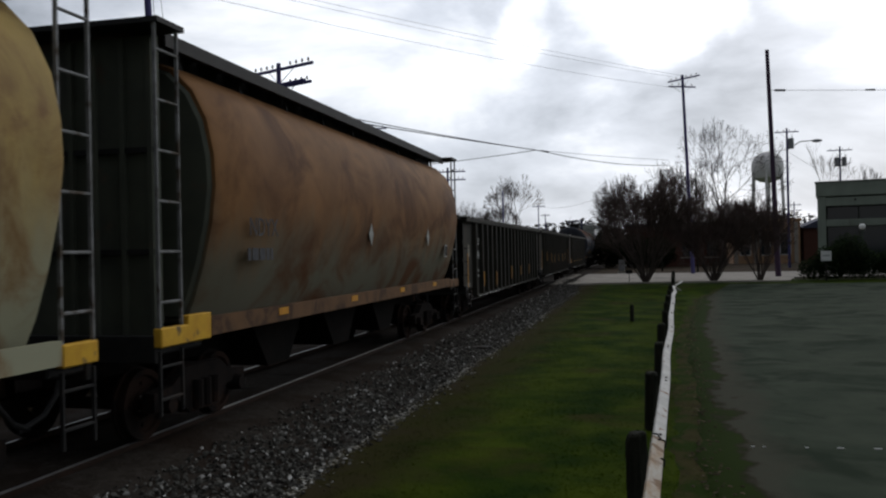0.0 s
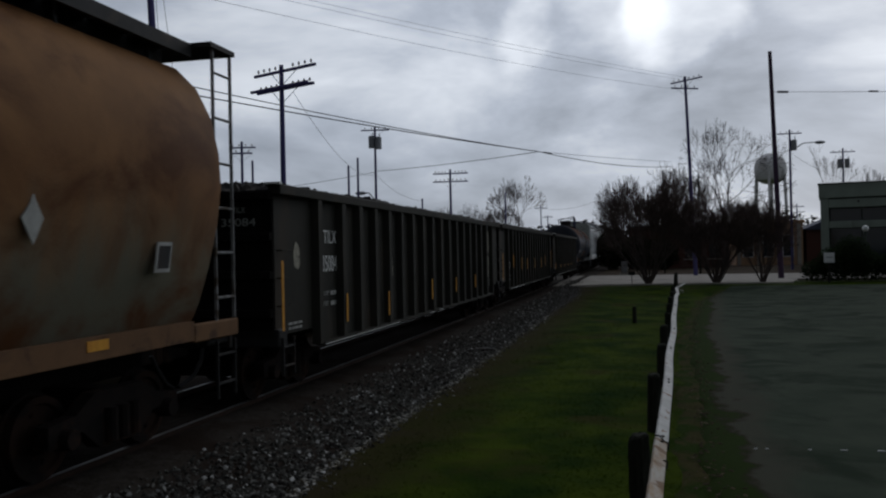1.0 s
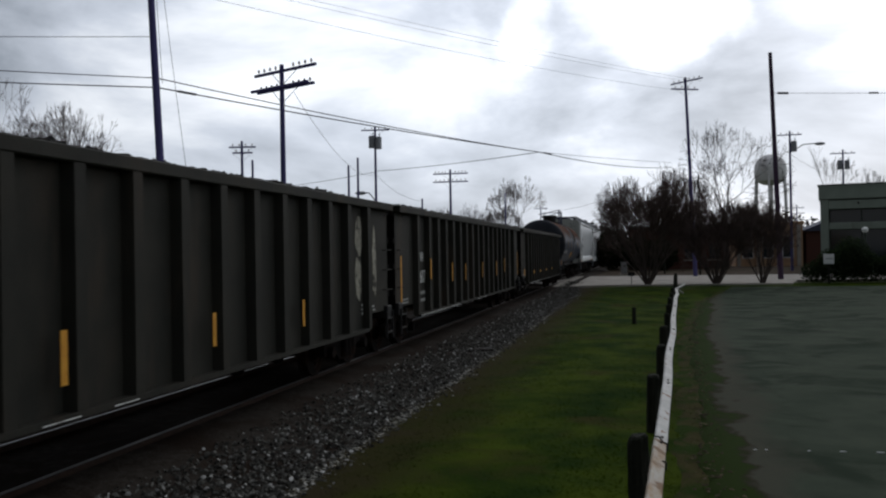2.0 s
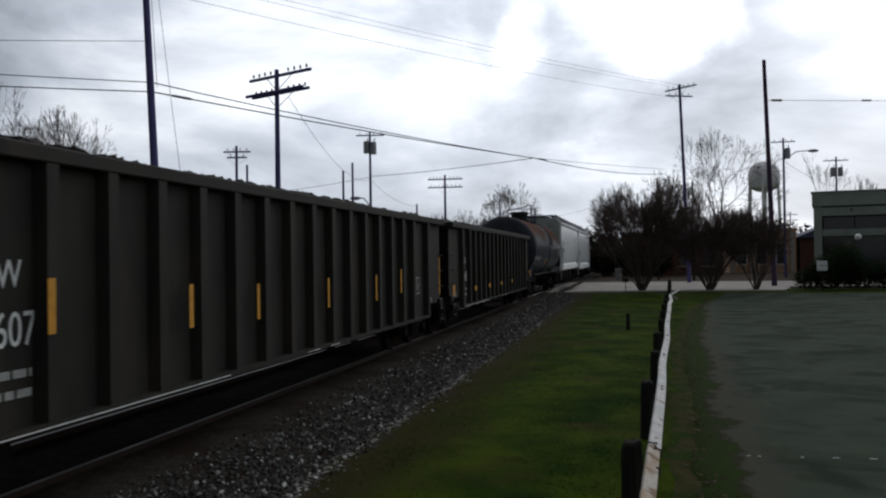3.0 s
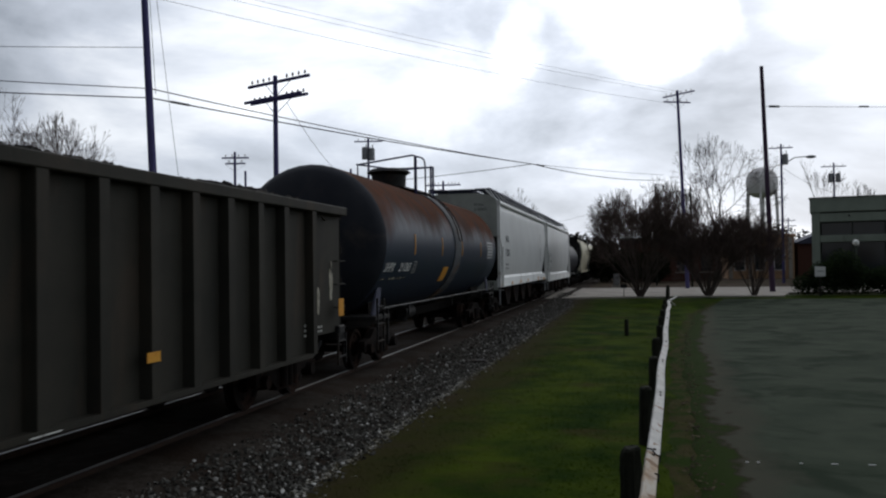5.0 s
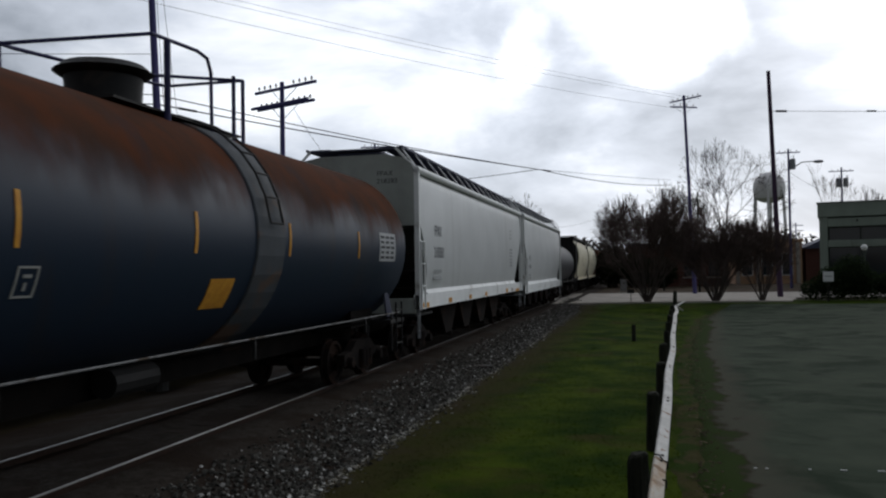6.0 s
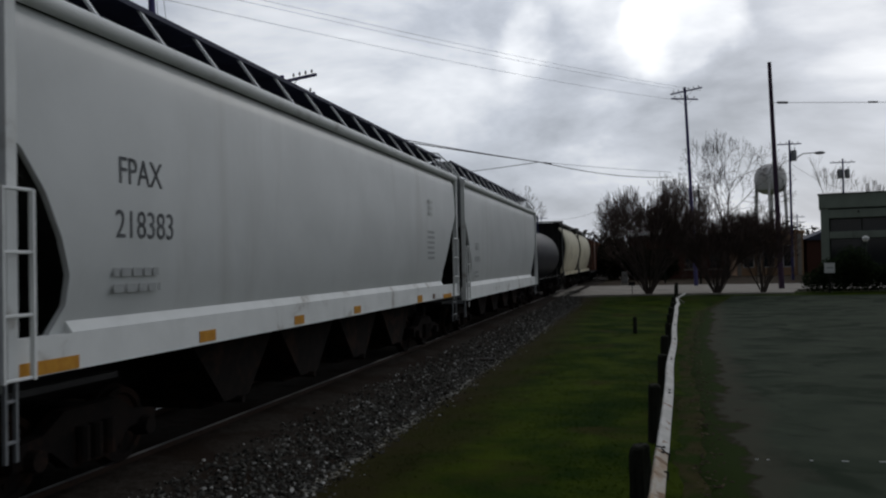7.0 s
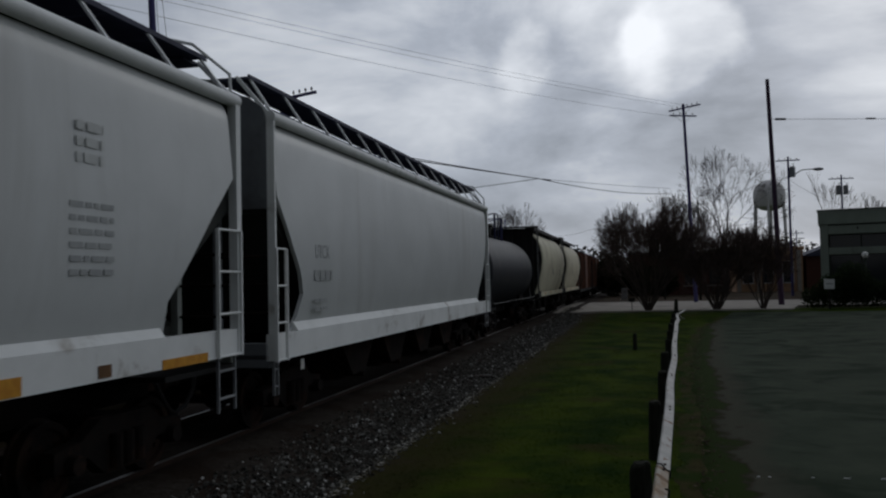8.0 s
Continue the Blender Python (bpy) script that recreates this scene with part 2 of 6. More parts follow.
M_BROWNCAR = surface("tan_hopper_paint", (0.235, 0.116, 0.045), (0.165, 0.080, 0.032), 0.9, 0.68, spec=0.10, low=(0.125, 0.117, 0.083), low_z=(1.75, 3.0), low_stretch=(1, 1.6, 0.5),
                     stain=(0.088, 0.036, 0.013), stain_scale=1.1, stain_at=(0.42, 0.70), stain_stretch=(1, 0.7, 0.8))
M_CREAMCAR = surface("faded_cream_paint", (0.38, 0.265, 0.085), (0.27, 0.185, 0.062), 1.5, 0.7, low=(0.30, 0.295, 0.20), low_z=(1.8, 3.2), low_stretch=(1, 1.6, 0.5),
                     stain=(0.19, 0.105, 0.04), stain_scale=1.4, stain_at=(0.48, 0.66), stain_stretch=(1, 1.0, 0.7))
M_SILLRUST = surface("rusty_sill_paint", (0.150, 0.082, 0.040), (0.105, 0.058, 0.030), 2.0, 0.8, stain=(0.07, 0.04, 0.024), stain_scale=2.0)
M_DARKGREEN = surface("dark_green_end", (0.078, 0.084, 0.062), (0.056, 0.060, 0.048), 1.4, 0.75, stain=(0.10, 0.072, 0.05), stain_scale=1.2, stain_at=(0.55, 0.7))
M_YELLOW = surface("yellow_paint", (0.62, 0.36, 0.035), (0.52, 0.28, 0.03), 6.0, 0.6, stain=(0.15, 0.10, 0.05), stain_scale=5.0, stain_at=(0.56, 0.66))
M_REFLECT = surface("amber_reflector", (0.60, 0.30, 0.04), (0.48, 0.21, 0.03), 10.0, 0.45)
M_LETTER = surface("white_lettering", (0.72, 0.72, 0.68), (0.55, 0.55, 0.52), 8.0, 0.7, bump=0.0, stain=(0.2, 0.2, 0.18), stain_scale=6.0, stain_at=(0.6, 0.7))
M_DIM = surface("faded_lettering", (0.36, 0.36, 0.33), (0.26, 0.26, 0.24), 8.0, 0.7, bump=0.0)
M_INK = surface("dark_lettering", (0.05, 0.05, 0.055), (0.08, 0.08, 0.085), 8.0, 0.7, bump=0.0)
# near-black so that the hopper-end openings carry their shade in the colour
M_SHADEGREY = surface("shade_dark_inner_steel", (0.038, 0.040, 0.036), (0.026, 0.027, 0.025), 1.5, 0.8)
M_PEEL = surface("peeled_plank", (0.34, 0.25, 0.165), (0.44, 0.41, 0.36), 3.0, 0.8, stain=(0.20, 0.13, 0.08), stain_scale=5.0, stain_at=(0.52, 0.66), stretch=(4, 1, 4))
M_FAINT = surface("faint_grey_lettering", (0.52, 0.53, 0.51), (0.58, 0.59, 0.57), 8.0, 0.7, bump=0.0)
M_SOIL = surface("bare_brown_soil", (0.033, 0.030, 0.011), (0.052, 0.045, 0.017), 3.0, 0.95, bump=0.6, bump_scale=30, stain=(0.020, 0.036, 0.005), stain_scale=1.3, stain_at=(0.44, 0.58), spec=0.02)
M_PALEINK = surface("pale_grey_lettering", (0.33, 0.34, 0.34), (0.40, 0.41, 0.40), 8.0, 0.7, bump=0.0)
M_TANKBLUE = surface("rusty_blue_tank", (0.082, 0.026, 0.010), (0.048, 0.023, 0.014), 1.4, 0.85, spec=0.03, bump=0.06, low=(0.015, 0.025, 0.042), low_z=(2.75, 3.60), low_stretch=(1, 0.7, 0.25),
                     stain=(0.028, 0.026, 0.029), stain_scale=0.9, stain_at=(0.55, 0.8), stain_stretch=(1, 1, 0.3), low_gloss=(0.16, 0.42))
M_TANKEND = surface("dark_tank_band", (0.06, 0.068, 0.076), (0.045, 0.05, 0.055), 1.5, 0.65, stain=(0.09, 0.06, 0.045), stain_scale=1.2)
M_TANKBLACK = surface("black_tank", (0.015, 0.017, 0.023), (0.024, 0.026, 0.032), 1.2, 0.5, spec=0.13, bump=0.06, stain=(0.05, 0.044, 0.040), stain_scale=1.0, stain_at=(0.55, 0.75))
M_WHITECAR = surface("pale_grey_hopper_paint", (0.565, 0.58, 0.57), (0.50, 0.515, 0.505), 0.7, 0.36, spec=0.5, bump=0.03,
                     stain=(0.42, 0.425, 0.405), stain_scale=0.8, stain_at=(0.52, 0.8), stain_stretch=(1, 1, 0.22))
M_WHITESILL = surface("pale_sill_paint", (0.80, 0.81, 0.79), (0.72, 0.73, 0.71), 1.6, 0.6, stain=(0.36, 0.33, 0.29), stain_scale=1.6, stain_at=(0.55, 0.75))
M_ROOF = surface("dark_grey_roof", (0.075, 0.080, 0.115), (0.055, 0.058, 0.085), 1.5, 0.7)
M_CREAM2 = surface("cream_hopper_paint", (0.60, 0.565, 0.42), (0.52, 0.48, 0.35), 0.8, 0.6, stain=(0.34, 0.29, 0.21), stain_scale=0.8, stain_at=(0.55, 0.75))
M_BOXCAR = surface("rust_red_boxcar_paint", (0.17, 0.072, 0.042), (0.12, 0.055, 0.036), 1.0, 0.75, stain=(0.08, 0.05, 0.04), stain_scale=1.0)
M_WOODPOLE = surface("weathered_pole_wood", (0.100, 0.092, 0.220), (0.070, 0.065, 0.158), 5.0, 0.9, stretch=(3, 3, 0.25))
M_POLE2 = surface("brown_pole_wood", (0.080, 0.050, 0.082), (0.054, 0.036, 0.062), 5.0, 0.9, stretch=(3, 3, 0.25))
M_BLUEPIPE = surface("dark_blue_pipe_paint", (0.035, 0.036, 0.095), (0.024, 0.025, 0.065), 4.0, 0.6)
M_WIRE = surface("cable_black", (0.03, 0.03, 0.033), (0.045, 0.045, 0.05), 4.0, 0.6, bump=0.0)
M_LADDER = surface("worn_ladder_paint", (0.24, 0.24, 0.24), (0.13, 0.13, 0.125), 4.0, 0.7, stain=(0.07, 0.055, 0.04), stain_scale=3.0)
M_GREYMETAL = surface("galvanised_grey", (0.30, 0.31, 0.32), (0.22, 0.23, 0.24), 3.0, 0.5, metal=0.4)
M_PORCELAIN = surface("insulator_porcelain", (0.10, 0.08, 0.08), (0.14, 0.12, 0.12), 5.0, 0.25, bump=0.0)
M_GUARD = surface("chipped_white_rail", (0.50, 0.49, 0.46), (0.38, 0.37, 0.345), 2.5, 0.65, stain=(0.20, 0.11, 0.06), stain_scale=2.6, stain_at=(0.57, 0.66),
                  stain_stretch=(3, 1, 3))
M_POST = surface("creosoted_post", (0.015, 0.0165, 0.012), (0.030, 0.030, 0.022), 6.0, 0.95, stretch=(2, 2, 0.4), bump=0.5, bump_scale=30, spec=0.1)
M_BARK = surface("bark", (0.060, 0.048, 0.042), (0.095, 0.078, 0.068), 8.0, 0.95, stretch=(2, 2, 0.4))
M_TREEBARK = surface("grey_brown_twigs", (0.055, 0.046, 0.042), (0.08, 0.068, 0.062), 2.0, 0.95, bump=0.0)
M_TWIG = surface("dark_twigs", (0.085, 0.062, 0.056), (0.125, 0.092, 0.082), 2.0, 0.95, bump=0.0)
M_FARTWIG = surface("grey_twigs", (0.17, 0.148, 0.142), (0.22, 0.195, 0.185), 2.0, 0.95, bump=0.0)
M_HEDGE = island_tones("hedge_leaves", [(0.0, (0.012, 0.022, 0.010)), (0.6, (0.022, 0.036, 0.015)), (1.0, (0.04, 0.055, 0.022))], 0.9, 0.35)
M_CONCRETE = surface("office_concrete", (0.215, 0.255, 0.212), (0.178, 0.21, 0.176), 0.7, 0.85, stain=(0.115, 0.127, 0.105), stain_scale=0.6, stain_at=(0.52, 0.75), stain_stretch=(1, 1, 0.3))
M_GREENTRIM = surface("dark_green_trim", (0.06, 0.075, 0.06), (0.045, 0.055, 0.045), 1.0, 0.7)
M_GLASS = glass_dark("dark_window_glass")
M_BRICK = surface("red_brick", (0.105, 0.046, 0.034), (0.075, 0.036, 0.027), 3.0, 0.9, stretch=(1, 1, 4))
M_ORANGE = surface("tan_stucco", (0.44, 0.28, 0.17), (0.37, 0.23, 0.14), 0.8, 0.9)
M_WHITEPAINT = surface("white_paint", (0.72, 0.72, 0.70), (0.62, 0.62, 0.60), 2.0, 0.6)
M_TOWER = surface("tower_white_paint", (0.80, 0.78, 0.77), (0.72, 0.70, 0.69), 0.3, 0.6, stain=(0.60, 0.56, 0.53), stain_scale=0.2, stain_at=(0.5, 0.7))
M_SIDEWALK = surface("sidewalk_concrete", (0.37, 0.34, 0.295), (0.30, 0.275, 0.24), 1.0, 0.9, bump=0.3, bump_scale=40, spec=0.03)
M_GLOBE = surface("milk_glass_globe", (0.78, 0.78, 0.74), (0.72, 0.72, 0.69), 2.0, 0.3, bump=0.0)


# ---- shaping helpers ----
def part(name, bm, material, parent=None, label="", smooth=False):
    """Link a bmesh as one mesh object under its thing or part."""
    me = bpy.data.meshes.new(name)
    bm.to_mesh(me)
    bm.free()
    if smooth:
        for poly in me.polygons:
            poly.use_smooth = True
        me.set_sharp_from_angle(angle=radians(38))
    me.materials.append(material)
    ob = new(name, me)
    if parent is not None:
        ob.parent = parent
    if label:
        ob["label"] = label
    return ob


def thing(name, label, category, m=None, group="", kind=""):
    ob = new(name)
    if m is not None:
        ob.matrix_basis = m
    return tagged(ob, label, category, group, kind)


def box(bm, x0, x1, y0, y1, z0, z1, edge=0.0):
    r = bmesh.ops.create_cube(bm, size=1.0)
    bmesh.ops.transform(bm, verts=r["verts"], matrix=Matrix.Translation(((x0 + x1) / 2, (y0 + y1) / 2, (z0 + z1) / 2)) @ Matrix.Diagonal((x1 - x0, y1 - y0, z1 - z0, 1)))
    if edge:
        es = list({e for v in r["verts"] for e in v.link_edges})
        bmesh.ops.bevel(bm, geom=es, offset=edge, segments=1, affect="EDGES")
    return bm


def tube(bm, p, q, r, r2=None, seg=8):
    """A round bar from p to q."""
    p, q = Vector(p), Vector(q)
    d = q - p
    made = bmesh.ops.create_cone(bm, cap_ends=True, segments=seg, radius1=r, radius2=r if r2 is None else r2, depth=d.length)
    m = Matrix.Translation((p + q) / 2) @ d.to_track_quat("Z", "Y").to_matrix().to_4x4()
    bmesh.ops.transform(bm, verts=made["verts"], matrix=m)
    return bm


def bent(bm, pts, r, seg=8):
    """One round bar bent through the points."""
    pts = [Vector(p) for p in pts]
    rings = []
    for i, p in enumerate(pts):
        d = (pts[min(i + 1, len(pts) - 1)] - pts[max(i - 1, 0)]).normalized()
        side = d.orthogonal().normalized() if not rings else (side - d * side.dot(d)).normalized()
        up = d.cross(side)
        rings.append([p + (side * math.cos(k * math.tau / seg) + up * math.sin(k * math.tau / seg)) * r for k in range(seg)])
    return loft(bm, rings)


def bar(bm, p, q, w, h):
    """A square-edged bar from p to q."""
    p, q = Vector(p), Vector(q)
    d = q - p
    made = bmesh.ops.create_cube(bm, size=1.0)
    m = Matrix.Translation((p + q) / 2) @ d.to_track_quat("Y", "Z").to_matrix().to_4x4() @ Matrix.Diagonal((w, d.length, h, 1))
    bmesh.ops.transform(bm, verts=made["verts"], matrix=m)
    return bm


def prism(bm, outline, x0, x1):
    """The outline, given as (y, z), drawn out from x0 to x1."""
    a = [bm.verts.new((x0, y, z)) for y, z in outline]
    b = [bm.verts.new((x1, y, z)) for y, z in outline]
    n = len(outline)
    fa = bm.faces.new(a)
    fb = bm.faces.new(list(reversed(b)))
    for i in range(n):
        bm.faces.new((a[(i + 1) % n], a[i], b[i], b[(i + 1) % n]))
    bmesh.ops.recalc_face_normals(bm, faces=bm.faces[:])
    return bm


def loft(bm, rings, cap=True):
    rows = [[bm.verts.new(v) for v in ring] for ring in rings]
    n = len(rows[0])
    for a, b in zip(rows, rows[1:]):
        for i in range(n):
            bm.faces.new((a[i], a[(i + 1) % n], b[(i + 1) % n], b[i]))
    if cap:
        bm.faces.new(rows[0])
        bm.faces.new(list(reversed(rows[-1])))
    bmesh.ops.recalc_face_normals(bm, faces=bm.faces[:])
    return bm


def B():
    return bmesh.new()


def lettering(name, text, height, parent, u, z, x, material, label="", width=None, shear=0.0, end=False, round_at=None):
    """Raised letters on a car's side, read from the +x side; round_at: (radius, axis height) of a tank that they follow."""
    cu = bpy.data.curves.new(name, "FONT")
    cu.body, cu.size, cu.extrude, cu.shear, cu.resolution_u = text, height / 0.7, 0.002, shear, 3
    tmp = new(name, cu)
    bpy.context.view_layer.update()
    me = bpy.data.meshes.new_from_object(tmp.evaluated_get(bpy.context.evaluated_depsgraph_get()))
    bpy.data.objects.remove(tmp)
    xs = [v.co.x for v in me.vertices]
    k = 1.0 if width is None else width / (max(xs) - min(xs))
    lo = min(xs)
    for v in me.vertices:
        if end:                # on a car's leading end, read from the -y side
            v.co = Vector((u + (v.co.x - lo) * k, x - v.co.z, z + v.co.y))
        else:
            h = z + v.co.y
            out = x if round_at is None else math.sqrt((round_at[0] + 0.006) ** 2 - (h - round_at[1]) ** 2)
            v.co = Vector((out + v.co.z, u + (v.co.x - lo) * k, h))
    me.materials.clear()
    me.materials.append(material)
    ob = new(name, me)
    ob.parent = parent
    if label:
        ob["label"] = label
    return ob


def plate(name, parent, u0, u1, z0, z1, x, material, label="", thick=0.006):
    return part(name, box(B(), x, x + thick, u0, u1, z0, z1), material, parent, label)


def each(name, boxes, material, parent, label=""):
    """Every box is a part of its own."""
    return [part(name, box(B(), *q), material, parent, label) for q in boxes]


def text_bars(parent, u0, u1, z, x, material, rows=2, step=0.11, h=0.05, seed=1):
    """Small writing that cannot be read."""
    rnd = random.Random(seed)
    bm = B()
    for r in range(rows):
        u = u0
        while u < u1 - 0.02:
            w = min(rnd.uniform(0.07, 0.2), u1 - u)
            box(bm, x, x + 0.004, u, u + w, z - r * step, z - r * step + h)
            u += w + 0.035
    return tagged(part("small_lettering", bm, material, parent), kind="stuff")


# ---- ground, track, road ----
def rise(y):
    """The land comes up a little towards the crossing."""
    k = min(1.0, max(0.0, (y - 46.0) / 10.0))
    return -0.30 + 0.20 * k * k * (3 - 2 * k)


def ground_z(x, y):
    z = rise(y)
    d = abs(x - TRACK_X)
    if d < 4.2:                       # the track lies on a low bank
        z = z - 0.10 * max(0.0, 1 - d / 4.2)
    return z + 0.035 * noise.noise((x * 0.35, y * 0.35, 0.0)) * (1.0 if -3.0 < x < 2.0 and y < 55 else 0.3)


def steps(*spans):
    out = []
    for a, b, n in spans:
        out += [a + (b - a) * i / n for i in range(n)]
    return out + [spans[-1][1]]


def make_ground():
    xs = steps((-2200, -200, 8), (-200, -30, 10), (-30, -10, 20), (-10, 4, 48), (4, 30, 26), (30, 200, 10), (200, 2200, 8))
    ys = steps((-400, -20, 8), (-20, 4, 12), (4, 60, 140), (60, 130, 40), (130, 400, 16), (400, 4000, 12))
    bm = B()
    rows = [[bm.verts.new((x, y, ground_z(x, y))) for x in xs] for y in ys]
    for a, b in zip(rows, rows[1:]):
        for i in range(len(xs) - 1):
            bm.faces.new((a[i], a[i + 1], b[i + 1], b[i]))
    tagged(part("ground", bm, M_GROUND, smooth=True), "patchy winter grass and bare soil", "ground", kind="structure")


def make_lot():
    """The old asphalt lot with its crumbling edge beside the grass strip."""
    bm = B()
    rnd = random.Random(4)
    y = -30.0
    pts = []
    while y < 52.5:
        base = 0.72 + (y - 9) * 0.042 if y < 24 else 1.35 + (y - 24) * 0.085 + max(0, y - 40) * 0.12
        pts.append((base - 0.16 + 0.16 * noise.noise((y * 0.55, 3.1, 0)) + 0.10 * noise.noise((y * 2.3, 7.7, 0)), y))
        y += 0.25
    cols = 14
    rows = []
    for x0, y in pts:
        row = []
        for i in range(cols + 1):
            k = (i / cols) ** 2.2
            x = x0 + (40 - x0) * k
            dip = 0.005 * noise.noise((x * 0.5, y * 0.5, 2.0))
            row.append(bm.verts.new((x, y, rise(y) + 0.045 + dip + (-0.06 if i == 0 else 0.0))))
        rows.append(row)
    for a, b in zip(rows, rows[1:]):
        for i in range(cols):
            bm.faces.new((a[i], a[i + 1], b[i + 1], b[i]))
    tagged(part("parking_lot", bm, M_LOT, smooth=True), "worn grey asphalt parking lot with a crumbling edge", "pavement", kind="structure")
    # worn remains of a painted line
    line = B()
    u = 1.25
    while u < 4.5:
        w = rnd.uniform(0.03, 0.13)
        if rnd.random() < 0.5:
            box(line, u, u + w * 0.7, 10.47 + u * 0.06, 10.485 + u * 0.06, -0.252, -0.242)
        u += w + rnd.uniform(0.02, 0.16)
    tagged(part("parking_line", line, M_WHITEPAINT), "worn white painted line on the asphalt", "road marking", kind="structure")
    # heaps of leaves and crumbs along the edge
    bm = B()
    for _ in range(900):
        y = 6 + 40 * rnd.random() ** 1.4
        i = min(len(pts) - 1, int((y + 30) / 0.25))
        clump = 0.10 + 0.10 * noise.noise((y * 1.5, 2.0, 6.0))
        x = pts[i][0] + rnd.gauss(clump, 0.10)
        s = rnd.uniform(0.008, 0.026)
        made = bmesh.ops.create_cone(bm, segments=5, radius1=1.0, radius2=0.4, depth=1.0, cap_ends=True)
        bmesh.ops.transform(bm, verts=made["verts"], matrix=Matrix.Translation((x, y, rise(y) + 0.05)) @ Matrix.Rotation(rnd.uniform(0, 6), 4, "Z") @ Matrix.Diagonal((s * rnd.uniform(1, 2.0), s, s * 0.5, 1)))
    tagged(part("leaf_litter", bm, M_LITTER), "dead leaves and soil along the asphalt edge", "litter", kind="stuff")


M_VERGE = surface("brown_dirt_yard", (0.070, 0.050, 0.038), (0.048, 0.036, 0.027), 0.6, 0.95, bump=0.4, bump_scale=12, stain=(0.036, 0.034, 0.018), stain_scale=0.3, spec=0.02)
M_LITTER = island_tones("dead_leaves", [(0.0, (0.035, 0.027, 0.018)), (0.7, (0.065, 0.05, 0.032)), (1.0, (0.13, 0.10, 0.065))])


def make_road():
    bm = B()
    box(bm, -60, 60, 58.0, 74.0, -0.4, -0.055)
    tagged(part("road", bm, M_ROAD), "pale worn street that crosses the track", "road", kind="structure")
    bm = B()
    pts = [(-5.6, 52.9), (-2.0, 54.2), (2, 54.6), (9.0, 55.0), (9.6, 57.97), (-5.6, 57.97)]
    bot = [bm.verts.new((x, y, -0.35)) for x, y in pts]
    top = [bm.verts.new((x, y, -0.045)) for x, y in pts]
    bm.faces.new(top)
    for i in range(len(pts)):
        bm.faces.new((bot[i], bot[(i + 1) % 6], top[(i + 1) % 6], top[i]))
    tagged(part("sidewalk", bm, M_SIDEWALK), "pale concrete apron beside the street", "pavement", kind="structure")
    bm = B()
    xs, ys = steps((-4.0, 60, 40)), steps((74.05, 150, 30))
    rows = [[bm.verts.new((x + (0.8 * noise.noise((y * 0.3, 4.0, 0)) if x < 0 else 0), y, -0.075 + 0.012 * noise.noise((x * 0.4, y * 0.4, 5.0)))) for x in xs] for y in ys]
    for a, b in zip(rows, rows[1:]):
        for i in range(len(xs) - 1):
            bm.faces.new((a[i], a[i + 1], b[i + 1], b[i]))
    tagged(part("verge", bm, M_VERGE, smooth=True), "bare brown dirt yard behind the street", "soil", kind="structure")
    bm = B()
    box(bm, 9.7, 60, 57.6, 57.95, -0.3, 0.08, 0.02)
    tagged(part("kerb", bm, M_SIDEWALK), "pale concrete kerb along the street", "kerb", kind="structure")


def make_track():
    track = thing("railway_track", "single railway track on wooden ties in stone ballast", "railway track", kind="structure")
    for sx in (-1, 1):
        bm = B()
        x = TRACK_X + sx * RAIL_X
        outline = [(-0.075, -0.165), (0.075, -0.165), (0.07, -0.15), (0.012, -0.13), (0.012, -0.045), (0.036, -0.035), (0.036, -0.012), (-0.036, -0.012),
                   (-0.036, -0.035), (-0.012, -0.045), (-0.012, -0.13), (-0.07, -0.15)]
        loft(bm, [[(x + a, y, z) for a, z in outline] for y in (-60, 60, 300)])
        rail = part("rail", bm, M_RAIL, track)
        bm = B()
        box(bm, x - 0.022, x + 0.022, -60, 300, -0.0119, 0.0, 0.004)
        part("rail_head", bm, M_RAILTOP, rail, "polished steel running surface")
    bm = B()
    box(bm, TRACK_X - 1.28, TRACK_X + 1.28, -0.11, 0.11, -0.34, -0.165, 0.012)
    first = part("tie", bm, M_TIE, track)
    first.location = (0, 2.0, 0.045)
    rnd = random.Random(8)
    for i in range(1, 190):
        o = new("tie", first.data)
        o.parent = track
        o.location = (rnd.uniform(-0.05, 0.05), 2.0 + i * 0.53, 0.045 + rnd.uniform(-0.012, 0.006))
        o.rotation_euler = (0, 0, rnd.uniform(-0.02, 0.02))
    # bed
    bm = B()
    cross = [(-4.4, -0.42), (-3.4, -0.33), (-2.0, -0.18), (-1.4, -0.09), (-0.88, -0.06), (-0.66, -0.10), (0.0, -0.125), (0.66, -0.10), (0.88, -0.055), (1.4, -0.085), (1.9, -0.17), (2.4, -0.26), (2.85, -0.33), (3.3, -0.37)]
    ys = steps((-40, 4, 20), (4, 58, 150), (74, 75, 1), (75, 300, 60))
    rows = []
    for y in ys:
        row = []
        for i, (dx, z) in enumerate(cross):
            up = rise(y) + 0.30
            wob = 0.10 * noise.noise((y * 0.9, dx, 0.5)) if i in (0, len(cross) - 1) else 0
            row.append(bm.verts.new((TRACK_X + dx + wob, y, z + (up if abs(dx) > 1.5 else 0.0) * 0.8 + 0.02 * noise.noise((dx * 3, y * 3, 0)))))
        rows.append(row)
    for a, b in zip(rows, rows[1:]):
        for i in range(len(cross) - 1):
            bm.faces.new((a[i], a[i + 1], b[i + 1], b[i]))
    tagged(part("ballast_bed", bm, M_BALLAST, smooth=True), "dirty ballast bed with oil-brown shoulders", "ballast", kind="structure")


